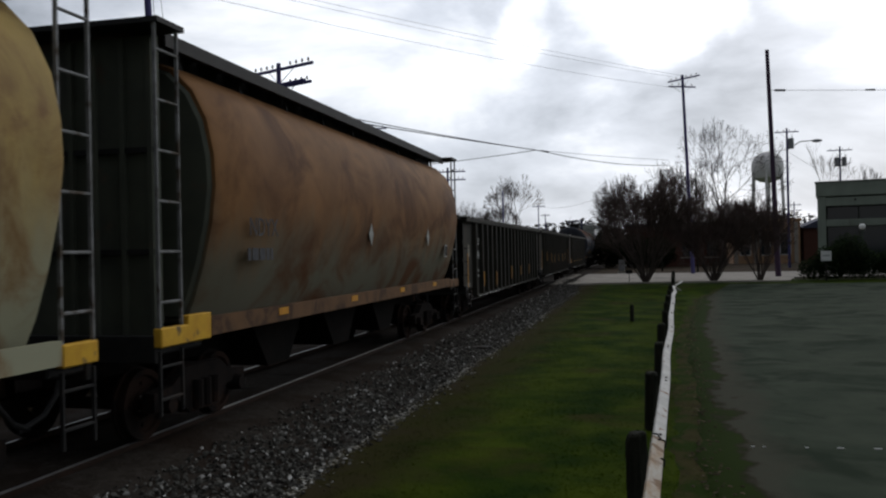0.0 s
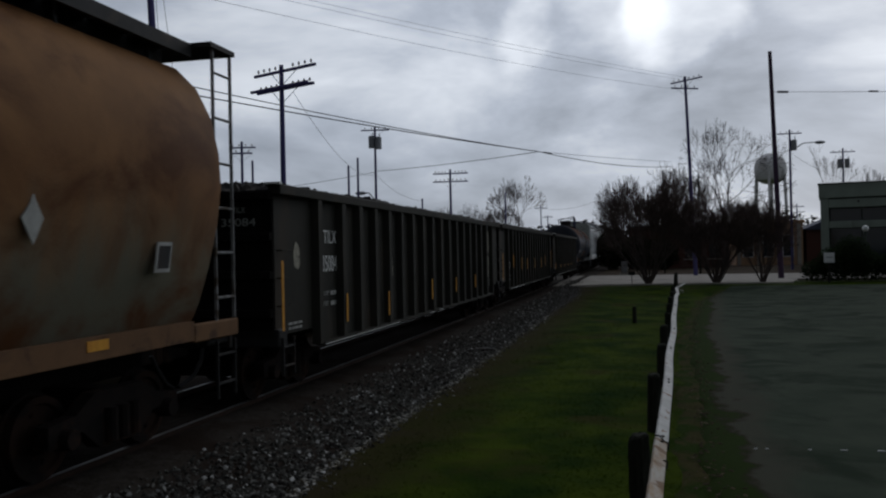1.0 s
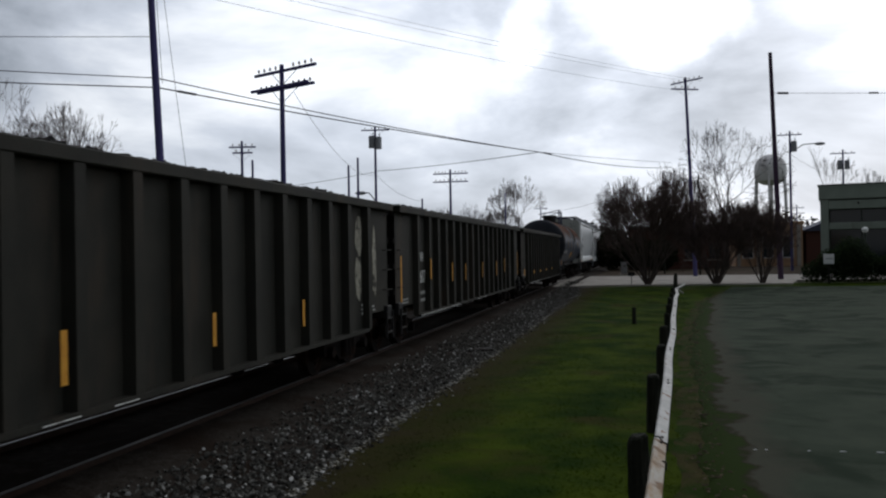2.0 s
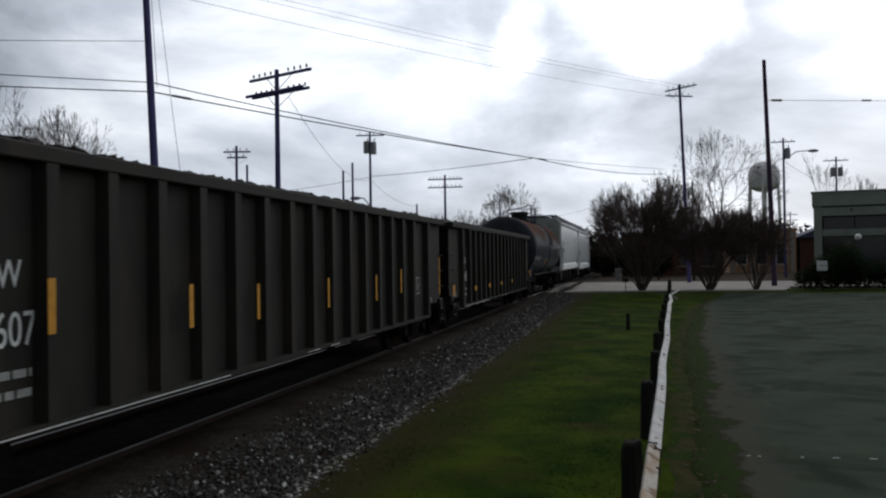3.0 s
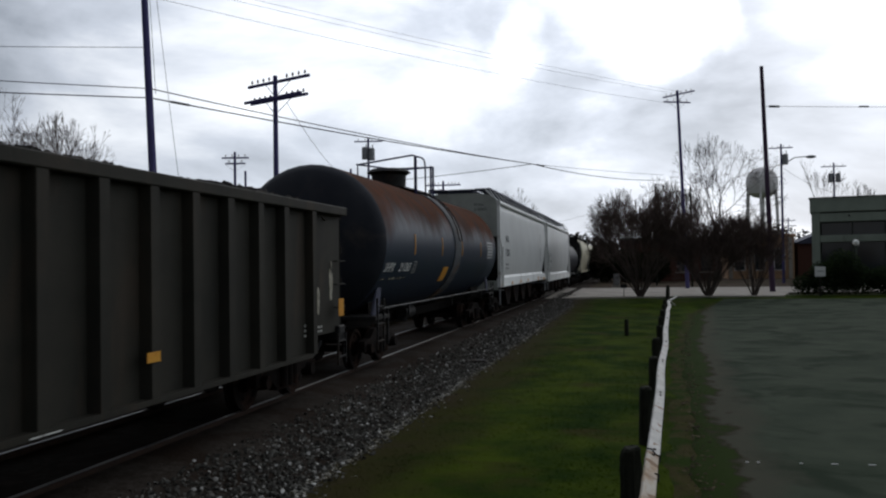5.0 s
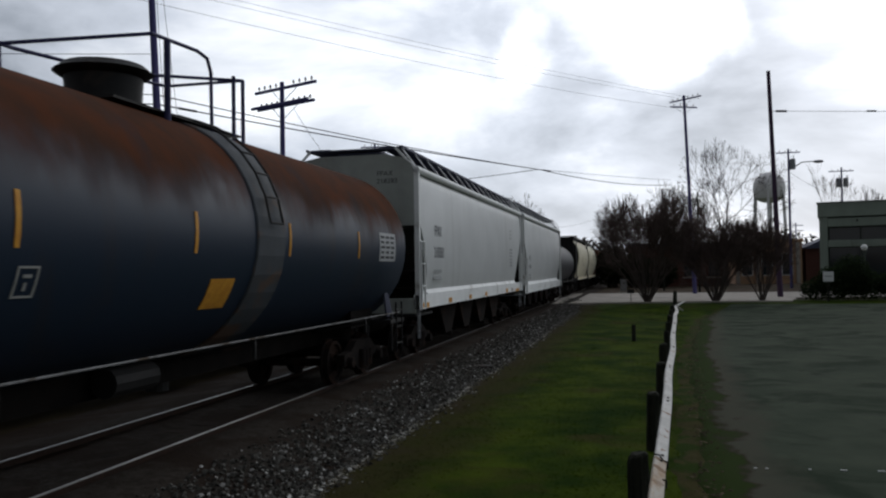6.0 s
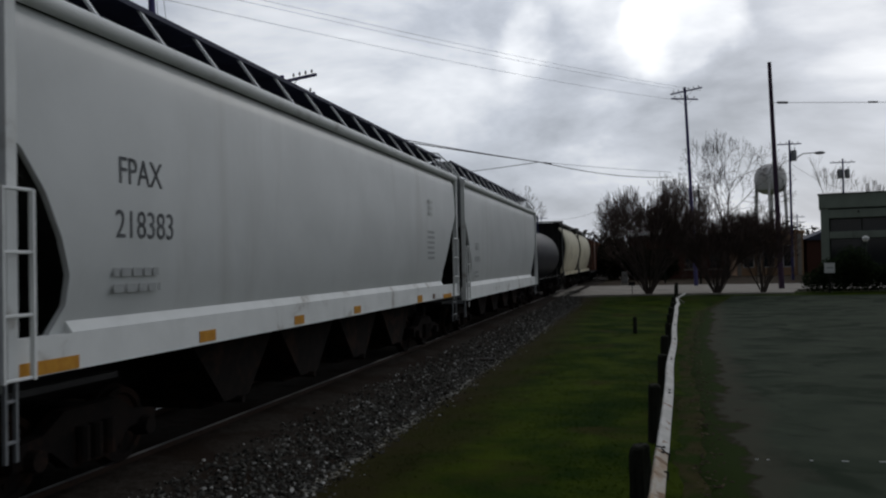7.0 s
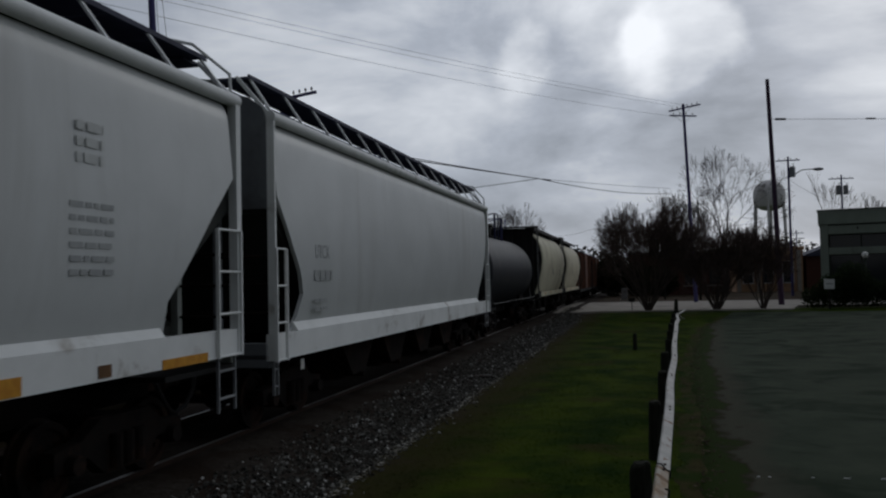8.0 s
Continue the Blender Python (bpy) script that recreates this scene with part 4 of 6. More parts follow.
def round_hopper(s0, body_paint, label, mark, sill_paint, corner=1.05, end_paint=None, corner_paint=None, shorten=1.0):
    """A covered hopper with a barrel-shaped body, end platforms, ladders and a long roof walk."""
    L = 15.0
    end_paint = end_paint or M_DARKGREEN
    car = new_car("barrel_hopper_car", label, L, s0, (1.75, L - 1.75))
    half = [(1.30, 1.36), (1.42, 1.62), (1.56, 2.05), (1.68, 2.55), (1.74, 3.02), (1.72, 3.40), (1.63, 3.82), (1.45, 4.18), (1.18, 4.45), (0.75, 4.60)]
    ring = [(x, z) for x, z in half] + [(-x, z) for x, z in reversed(half)]

    def section(y, k):
        return [(x * k, y, 2.9 + (z - 2.9) * k) for x, z in ring]

    ys = [1.04, 1.10] + [1.10 + 13.25 * i / 10 for i in range(1, 10)] + [14.35, 14.41]
    rings = [section(y, 0.985 if i in (0, len(ys) - 1) else 1.0) for i, y in enumerate(ys)]
    part("body", loft(B(), rings), body_paint, car, smooth=True)
    # recessed dark ends and slope sheets
    for y, d in ((1.03, -1), (14.42, 1)):
        bm = B()
        loft(bm, [[(x * 0.96, y, 2.9 + (z - 2.9) * 0.96) for x, z in ring], [(x * 0.94, y + d * 0.05, 2.9 + (z - 2.9) * 0.94) for x, z in ring]])
        part("end_sheet", bm, end_paint, car, "dark green riveted end sheet")
        each("end_post", [(x - 0.06, x + 0.06, min(y, y + d * 0.32), max(y, y + d * 0.32), 1.3, 4.25) for x in (-0.75, 0.0, 0.75)], end_paint, car)
        bm = B()
        e = 0.0 if d < 0 else L
        box(bm, -1.5, 1.5, min(y, e), max(y, e), 1.10, 1.22, 0.02)
        part("end_platform", bm, M_BLACK, car)
        bm = B()
        box(bm, -1.52, 1.52, min(e, e - d * 0.08), max(e, e - d * 0.08), 1.02, 1.32, 0.01)
        part("end_sill", bm, M_BLACK, car)
    for sx in (-1, 1):
        bm = B()
        e1 = 14.99 - corner
        outline = [(1.08, 1.22), (e1, 1.22), (e1, 1.44), (1.08, 1.44)]
        prism(bm, outline, sx * 1.5, sx * 1.6)
        part("side_sill", bm, sill_paint, car, "rust-brown side sill")
        for y0, y1 in ((0.0, 1.07), (15.0 - corner, 15.0)):
            bm = B()
            a, b = sorted((sx * 1.5, sx * 1.605))
            box(bm, a, b, y0, y1, 1.19, 1.40, 0.015)
            if y0 == 0.0:
                box(bm, a, b, 0.55, 1.07, 1.30, 1.50, 0.01)
            part("corner_sill", bm, (corner_paint or M_YELLOW) if y0 == 0.0 or not mark else sill_paint, car, "scuffed corner sill")
        for y in (3.15, 6.21, 9.3, 12.2):
            a, b = sorted((sx * 1.6, sx * 1.608))
            part("reflector", box(B(), a, b, y - 0.16, y + 0.16, 1.31, 1.41), M_REFLECT, car)
        for y0 in (0.03, 14.53):
            ladder(car, y0, y0 + 0.44, sx * 1.56, 1.40, 4.695, 6, M_LADDER if sx > 0 else M_BLACK)
            ladder(car, y0, y0 + 0.44, sx * 1.56, 0.45, 1.15, 2, M_BLACK, "step")
        # chemical-warning diamonds, peeling
        for y in (6.95, 11.25):
            q = [(y, 2.30), (y + 0.13, 2.52), (y + 0.05, 2.66), (y + 0.01, 2.74), (y - 0.03, 2.64), (y - 0.13, 2.52)]
            part("faded_placard", prism(B(), q, sx * 1.69, sx * 1.702), M_DIM, car, "peeling pale placard")
        q = [(13.05, 2.02), (13.33, 2.02), (13.40, 2.34), (13.12, 2.34)]
        part("placard_frame", prism(B(), q, sx * 1.66, sx * 1.672), M_DIM, car, "pale square placard frame")
        q = [(13.10, 2.06), (13.30, 2.06), (13.36, 2.30), (13.15, 2.30)]
        part("placard_holder", prism(B(), q, sx * 1.673, sx * 1.68), M_BLACK, car)
        # roof walk
        a, b = sorted((sx * 0.95, sx * 1.35))
        each("roof_walk_grating", [(a, b, 0.57 + 13.8 * i / 20, 0.57 + 13.8 * (i + 1) / 20 - 0.05, 4.70, 4.73) for i in range(20)], M_BLACK, car)
        each("roof_walk_edge", [(x - 0.02, x + 0.02, 0.57, 14.38, 4.58 if abs(x) > 1.2 else 4.36, 4.74) for x in (a, b)], M_BLACK, car)
        for i in range(9):
            y = 1.2 + 12.6 * i / 8
            part("roof_walk_bracket", bar(B(), (sx * 1.2, y, 4.18), (sx * 1.15, y, 4.64), 0.05, 0.04), M_BLACK, car)
    each("end_walk", [(-1.62, 1.62, 0.0, 0.55, 4.70, 4.76), (-1.62, 1.62, 14.40, 15.0, 4.70, 4.76)], M_BLACK, car)
    for i in range(8):
        y = 2.0 + 11.0 * i / 7
        part("hatch_cover", tube(B(), (0, y, 4.45), (0, y, 4.68), 0.42, 0.40, seg=16), M_ROOF, car)
    part("end_bulkhead", box(B(), -1.32, 1.32, 0.42, 0.50, 1.22, 4.68), end_paint, car, "dark green end bulkhead")
    each("bulkhead_rib", [(x - 0.03, x + 0.03, 0.36, 0.419, 1.24, 4.64) for x in (-1.27, -0.55, 0.25, 0.92, 1.27)], end_paint, car)
    each("bulkhead_rail", [(-1.3, 1.3, 0.37, 0.41, z, z + 0.06) for z in (2.2, 3.35)], M_BLACK, car)
    part("brake_pipe", tube(B(), (0.6, 0.33, 1.25), (0.6, 0.33, 4.5), 0.03, seg=8), end_paint, car)
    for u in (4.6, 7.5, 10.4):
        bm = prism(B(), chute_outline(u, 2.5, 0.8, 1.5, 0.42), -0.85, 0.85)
        part("discharge_chute", bm, M_SHADESTEEL, car)
    part("centre_sill", box(B(), -0.28, 0.28, 0.1, L - 0.1, 0.72, 1.08), M_SHADESTEEL, car)
    if mark:
        lettering("lettering", mark[0], 0.24, car, 1.85, 2.42, 1.745, M_INK, "smudged dark lettering", 0.85)
        text_bars(car, 1.85, 2.6, 2.1, 1.705, M_INK, 1, h=0.16)
    if shorten != 1.0:               # a shorter car of the same make
        for o in car.children:
            if o.name.split(".")[0] in ("truck", "coupler", "air_hose"):
                o.location.y = o.location.y * shorten if o.name.startswith("truck") else (L * (shorten - 1) if o.bound_box[0][1] > 1 else 0.0)
            else:
                for v in o.data.vertices:
                    v.co.y *= shorten
    return car


def gondola(s0, L, mark, number, bars, label, seed, patches=(), framed=None, far=2.62, last=1.53):
    """A high-sided gondola with outside ribs, a stepped lower edge and a heaped load."""
    car = new_car("gondola_car", label, L, s0, (1.55, L - 1.55))
    w = 1.47
    bm = B()
    box(bm, -w + 0.045, w - 0.045, 0.06, L - 0.06, 1.05, 1.17)
    part("floor", bm, M_GONDOLA, car)
    n = int(round((L - 5.24) / 0.88))
    ribs = [1.53] + [2.62 + (L - 2.62 - far) * i / n for i in range(n + 1)] + [L - last]
    for sx in (-1, 1):
        outline = [(0.03, 1.02), (1.58, 1.02), (1.62, 0.74), (L - 1.62, 0.74), (L - 1.58, 1.02), (L - 0.03, 1.02), (L - 0.03, 3.07), (0.03, 3.07)]
        bm = prism(B(), outline, sx * w, sx * (w - 0.05))
        part("side_sheet", bm, M_GONDOLA, car)
        a, b = sorted((sx * (w - 0.06), sx * (w + 0.14)))
        part("top_chord", box(B(), a, b, 0.0, L, 3.05, 3.20, 0.015), M_GONDOLA, car)
        for i, y in enumerate(ribs):
            bm = B()
            a = w * sx
            z0 = 0.76
            q = [(y - 0.11, 0.0), (y - 0.08, 0.13), (y + 0.08, 0.13), (y + 0.11, 0.0)]
            va = [bm.verts.new((a + sx * d, yy, z0)) for yy, d in q]
            vb = [bm.verts.new((a + sx * d, yy, 3.05)) for yy, d in q]
            for k in range(4):
                bm.faces.new((va[k], va[(k + 1) % 4], vb[(k + 1) % 4], vb[k]))
            bm.faces.new(va)
            bm.faces.new(vb[::-1])
            bmesh.ops.recalc_face_normals(bm, faces=bm.faces[:])
            part("rib", bm, M_GONDOLA, car)
        a, b = sorted((sx * (w - 0.02), sx * (w + 0.138)))
        part("lower_flange", box(B(), a, b, 1.62, L - 1.62, 0.72, 0.78), M_GONDOLA, car)
        each("worn_edge", [(min(sx * 1.6085, sx * 1.615), max(sx * 1.6085, sx * 1.615), y0, y1, 0.733, 0.743) for y0, y1 in ((1.64, 5.85), (8.4, 8.9), (9.4, 9.8))],
             M_LETTER, car, "thin white line along the lower edge")
        for y0 in (0.06, L - 0.46):
            ladder(car, y0, y0 + 0.38, sx * 1.58, 0.45, 1.0, 2, M_BLACK, "step")
            for z in (1.45, 1.85, 2.25):
                bm = B()
                tube(bm, (sx * 1.58, y0, z), (sx * 1.58, y0 + 0.38, z), 0.010, seg=6)
                tube(bm, (sx * 1.50, y0, z), (sx * 1.58, y0, z), 0.010, seg=6)
                tube(bm, (sx * 1.50, y0 + 0.38, z), (sx * 1.58, y0 + 0.38, z), 0.010, seg=6)
                part("grab_iron", bm, M_GONDOLA, car)
    for y, d in ((0.0, 1), (L, -1)):
        bm = B()
        y1 = y + d * 0.06
        box(bm, -w, w, min(y, y1), max(y, y1), 1.0, 3.12)
        # ends painted near-black for the shade in the gap between cars
        part("end_wall", bm, M_SHADESTEEL, car)
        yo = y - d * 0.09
        each("end_rib", [(-w, w, min(y, yo), max(y, yo), z - 0.06, z + 0.06, 0.01) for z in (1.35, 1.9, 2.45, 3.04)], M_SHADESTEEL, car)
        bm = B()
        box(bm, -1.55, 1.55, min(y, y + d * 0.3), max(y, y + d * 0.3), 0.86, 1.12, 0.02)
        part("end_sill", bm, M_BLACK, car)
    part("grab_plate", box(B(), 1.38, 1.62, -0.06, 0.05, 3.195, 3.225), M_LETTER, car, "white-painted corner grab plate")
    part("centre_sill", box(B(), -0.28, 0.28, 0.1, L - 0.1, 0.68, 1.05), M_SHADESTEEL, car)
    for y0, y1, z0, z1 in bars:
        plate("reflector", car, y0, y1, z0, z1, 1.472 if y0 > L - 0.2 else 1.612, M_REFLECT)
    hx, hz, h1, h2 = (1.72, 2.37, 0.22, 0.27) if mark == "TILX" else (1.84, 1.97, 0.24, 0.30)
    lettering("lettering", mark, h1, car, 1.95, hz, 1.476, M_LETTER, "white stencilled lettering", 0.58 if mark == "TILX" else 0.42)
    lettering("lettering", number, h2, car, 1.88, 1.90 if mark == "TILX" else 1.47, 1.476, M_LETTER, "white stencilled number", 0.66)
    z = 1.20
    if mark == "TILX":
        lettering("lettering", "LD LMT", 0.075, car, 1.86, 1.50, 1.476, M_DIM, "small white stencilling", 0.32)
        lettering("lettering", "LT WT", 0.075, car, 1.86, 1.33, 1.476, M_DIM, "small white stencilling", 0.28)
        text_bars(car, 2.22, 2.48, 1.50, 1.476, M_DIM, 2, 0.17, 0.07, seed)
    else:
        text_bars(car, 1.90, 2.48, z, 1.476, M_DIM, 2, 0.17, 0.07, seed)
    text_bars(car, 0.5, 1.0, 1.14, 1.476, M_DIM, 2, 0.07, 0.035, seed + 1)
    text_bars(car, L - 1.24, L - 0.90, 1.14, 1.476, M_DIM, 2, 0.07, 0.035, seed + 2)
    text_bars(car, L - 1.72, L - 1.60, 1.20, 1.476, M_DIM, 3, 0.08, 0.04, seed + 3)
    part("uncoupling_lever", tube(B(), (1.56, L - 0.08, 0.55), (1.56, L - 0.05, 0.86), 0.013, seg=6), M_GREYMETAL, car, "pale bent lever")
    lettering("lettering", mark, 0.085, car, 0.86, 2.80, -0.003, M_DIM, "dim stencilled end lettering", 0.20, end=True)
    lettering("lettering", number, 0.115, car, 0.68, 2.61, -0.003, M_DIM, "dim stencilled end number", 0.54, end=True)
    if framed:
        fu, fz = framed
        strokes = [(0.0, 0.03, 0.0, 0.40), (0.03, 0.64, 0.0, 0.03), (0.03, 0.56, 0.37, 0.40), (0.68, 0.71, 0.03, 0.10), (0.68, 0.71, 0.16, 0.25), (0.67, 0.70, 0.30, 0.38),
                   (0.11, 0.14, 0.10, 0.35), (0.14, 0.38, 0.10, 0.13), (0.14, 0.34, 0.32, 0.35), (0.38, 0.42, 0.10, 0.36), (0.52, 0.55, 0.10, 0.30)]
        each("stencil_stroke", [(1.471, 1.476, fu + a, fu + b, fz + c, fz + e) for a, b, c, e in strokes], M_DIM, car)
    for u, z, w, h in patches:
        rnd = random.Random(int(u * 100))
        q = [(u + w * (0.5 + 0.18 * rnd.random()) * math.cos(a * math.tau / 11), z + h * (0.5 + 0.2 * rnd.random()) * math.sin(a * math.tau / 11)) for a in range(11)]
        part("paint_patch", prism(B(), q, 1.471, 1.476), M_PATCH, car, "worn pale paint patch")
    # the load: coal-dark heap that stands a little over the rim
    rnd = np.random.RandomState(seed)
    k = 5200
    yy = 0.12 + (L - 0.24) * rnd.rand(k)
    slump = np.clip(np.minimum(yy, L - yy) / 1.8, 0.0, 1.0)
    xx = -1.4 + 2.8 * rnd.rand(k)
    zz = 2.93 + 0.19 * slump + 0.22 * slump * (1 - (xx / 1.45) ** 2) + 0.06 * np.array([noise.noise((a, b * 0.45, seed)) for a, b in zip(xx, yy)])
    s = 0.05 + 0.07 * rnd.rand(k)
    pl = np.c_[xx, yy, zz, s * 1.3, s, s * 0.8, rnd.rand(k) * 6.28, rnd.rand(k) * 1.5]
    load = scatter("gondola_load", M_LOAD, "dark heaped load of broken stone in the gondola", "load", PEBBLE_V, PEBBLE_F, pl)
    bed = B()
    hump = [(-1.40, 2.9), (1.40, 2.9), (1.40, 3.08), (0.95, 3.19), (0.0, 3.28), (-0.95, 3.19), (-1.40, 3.08)]
    loft(bed, [[(x, y, min(z, 2.95 + (z - 2.95) * k)) for x, z in hump] for y, k in ((0.08, 0.0), (1.8, 1.0), (L - 1.8, 1.0), (L - 0.08, 0.0))])
    part("load_bed", bed, M_BLACK, load)
    load.matrix_basis = pose(TRACK_X, s0, 0)
    CARS.append((load, s0))
    return car


PEBBLE_F = hull_faces(PEBBLE_V)


def tank_ring(y, r, zc, n=40):
    return [(r * math.sin(a * math.tau / n), y, zc - r * math.cos(a * math.tau / n)) for a in range(n)]


def tank_car(s0, L, r, zc, paint, label, dome_u, rail=(4.2, 9.3), text=None, y0=0.55):
    car = new_car("tank_car", label, L, s0, (1.6, L - 1.6))
    # dished heads
    prof = [(y0 + 0.45 - 0.45 * math.cos(math.radians(90 * k / 7)), max(0.03, r * math.sin(math.radians(90 * k / 7)))) for k in range(8)]
    back = [(L - y, q) for y, q in reversed(prof)]
    mid = [(prof[-1][0] + (back[0][0] - prof[-1][0]) * i / 8, r) for i in range(1, 8)]
    part("tank", loft(B(), [tank_ring(y, q, zc) for y, q in [prof[-1]] + mid + back]), paint, car, smooth=True)
    part("front_head", loft(B(), [tank_ring(y, q, zc) for y, q in prof]), M_TANKBLACK, car, "black dished head", smooth=True)
    # saddle band
    for yb in (dome_u + 1.35,) if text else ():
        bm = loft(B(), [tank_ring(yb - 0.44, r + 0.012, zc), tank_ring(yb - 0.42, r + 0.03, zc), tank_ring(yb + 0.42, r + 0.03, zc), tank_ring(yb + 0.44, r + 0.012, zc)])
        part("saddle_band", bm, M_TANKEND, car, "dark wrap-round band", smooth=False)
        arc = lambda sx, q: (sx * (r + 0.10) * math.sin(math.radians(q)), zc - (r + 0.10) * math.cos(math.radians(q)))
        for sx in (-1, 1):                 # ladder over the band
            for dy in (-0.2, 0.2):
                way = [(arc(sx, q)[0], yb + dy, arc(sx, q)[1]) for q in range(96, 181, 12)]
                part("ladder_stile", bent(B(), way, 0.018, 6), M_BLACK, car)
            for q in range(96, 178, 12):
                c = arc(sx, q)
                part("ladder_rung", tube(B(), (c[0], yb - 0.2, c[1]), (c[0], yb + 0.2, c[1]), 0.016, seg=6), M_BLACK, car)
    top = zc + r - 0.07
    dome = part("valve_dome", tube(B(), (0, dome_u, top - 0.1), (0, dome_u, top + 0.42), 0.45, 0.48, seg=24), M_BLACK, car, "black valve housing", smooth=True)
    part("dome_flange", tube(B(), (0, dome_u, top + 0.421), (0, dome_u, top + 0.49), 0.50, 0.61, seg=24), M_BLACK, dome, smooth=True)
    part("dome_lid", tube(B(), (0, dome_u, top + 0.491), (0, dome_u, top + 0.58), 0.60, 0.50, seg=24), M_BLACK, dome, smooth=True)
    bm = B()
    for sx in (-1, 1):
        x = sx * 0.78
        bar(bm, (x * 0.62, rail[0] + 0.5, top + 0.03), (x * 0.62, rail[1], top + 0.03), 0.28, 0.03)
    part("platform", bm, M_BLACK, car)
    r0, r1 = rail
    m1 = r0 + (r1 - r0) * 0.43
    near = [(-0.5, r0, top - 0.1), (-0.5, r0, top + 0.60), (0.66, m1 - 0.35, top + 0.96), (0.66, r1 - 1.35, top + 1.02), (0.66, r1 - 1.08, top + 0.98), (0.66, r1 - 0.98, top + 0.8), (0.66, r1 - 0.96, top - 0.15)]
    far = [(-0.5, r0, top + 0.60), (-0.66, r0 + 0.4, top + 0.66), (-0.66, r1, top + 0.9), (-0.66, r1, top - 0.15)]
    for way in (near, far):
        part("safety_rail", bent(B(), way, 0.026), M_BLUEPIPE, car, "dark pipe safety rail")
    part("rail_post", tube(B(), (0.66, m1, top - 0.15), (0.66, m1, top + 0.97), 0.045, seg=8), M_BLUEPIPE, car)
    for y in (r1 - 0.3, r1):
        part("rail_post", tube(B(), (0.66, y, top - 0.15), (0.66, y, top + 0.9), 0.032, seg=8), M_BLUEPIPE, car)
    part("cross_rail", tube(B(), (-0.66, r1, top + 0.9), (0.66, r1, top + 0.9), 0.024, seg=8), M_BLUEPIPE, car)
    part("middle_rail", tube(B(), (-0.2, m1 - 0.3, top + 0.55), (0.66, r1, top + 0.9), 0.024, seg=8), M_BLUEPIPE, car)
    for sx in (-1, 1):
        bm = B()
        tube(bm, (sx * 1.5, 0.5, 1.28), (sx * 1.5, L - 0.4, 1.28), 0.013, seg=8)
        part("side_grab_rail", bm, M_LADDER, car, "pale pipe rail along the sill")
        for y in (0.9, 2.6, L / 2, L - 2.6, L - 0.9):
            bm = bar(B(), (sx * 1.5, y, 1.2), (sx * 0.4, y, 1.0), 0.05, 0.05)
            bar(bm, (sx * 1.48, y, 0.5 if y in (0.9, L - 0.9) else 1.0), (sx * 1.48, y, 1.28), 0.04, 0.04)
            part("rail_bracket", bm, M_BLACK, car)
        for y in (0.12, L - 0.62):
            ladder(car, y, y + 0.42, sx * 1.5, 0.45, 1.5, 3, M_BLACK, "step")
    for y, d in ((0.0, 1), (L, -1)):
        a, b = sorted((y, y + d * 1.0))
        bm = B()
        box(bm, -1.5, 1.5, a, b, 1.06, 1.14, 0.01)
        part("end_platform", bm, M_BLACK, car)
        bm = B()
        y1 = y + d * 2.2
        a, b = sorted((y + d * 0.9, y1))
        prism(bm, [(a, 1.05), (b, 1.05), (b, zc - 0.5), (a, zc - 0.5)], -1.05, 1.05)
        part("saddle", bm, M_SHADESTEEL, car)
        for sx in (-1, 1):
            bm = B()
            prism(bm, [(y + d * 0.30, 1.14), (y + d * 0.72, 1.14), (y + d * 0.98, 1.85), (y + d * 0.80, 1.95)], sx * 1.30, sx * 1.34)
            part("saddle_gusset", bm, M_ROOF if text else M_BLACK, car)
    part("centre_sill", box(B(), -0.28, 0.28, 0.05, L - 0.05, 0.70, 1.04), M_SHADESTEEL, car)
    bm = B()
    tube(bm, (0, L / 2, zc - r + 0.05), (0, L / 2, 0.55), 0.16, seg=12)
    part("bottom_outlet", bm, M_BLACK, car)
    part("air_reservoir", tube(B(), (0.5, L * 0.37, 0.9), (0.5, L * 0.37 + 0.9, 0.9), 0.18, seg=12), M_BLACK, car)
    return car


def on_tank(name, car, u0, u1, z0, z1, r, zc, material, label=""):
    """A decal that follows the round of the tank."""
    bm = B()
    n = 4
    rows = []
    for i in range(n + 1):
        z = z0 + (z1 - z0) * i / n
        x = math.sqrt(max(0.01, (r + 0.006) ** 2 - (z - zc) ** 2))
        rows.append([bm.verts.new((x, u0, z)), bm.verts.new((x, u1, z)), bm.verts.new((x - 0.02, u1, z)), bm.verts.new((x - 0.02, u0, z))])
    for a, b in zip(rows, rows[1:]):
        for k in range(4):
            bm.faces.new((a[k], a[(k + 1) % 4], b[(k + 1) % 4], b[k]))
    bm.faces.new(rows[0])
    bm.faces.new(rows[-1][::-1])
    bmesh.ops.recalc_face_normals(bm, faces=bm.faces[:])
    return part(name, bm, material, car, label)


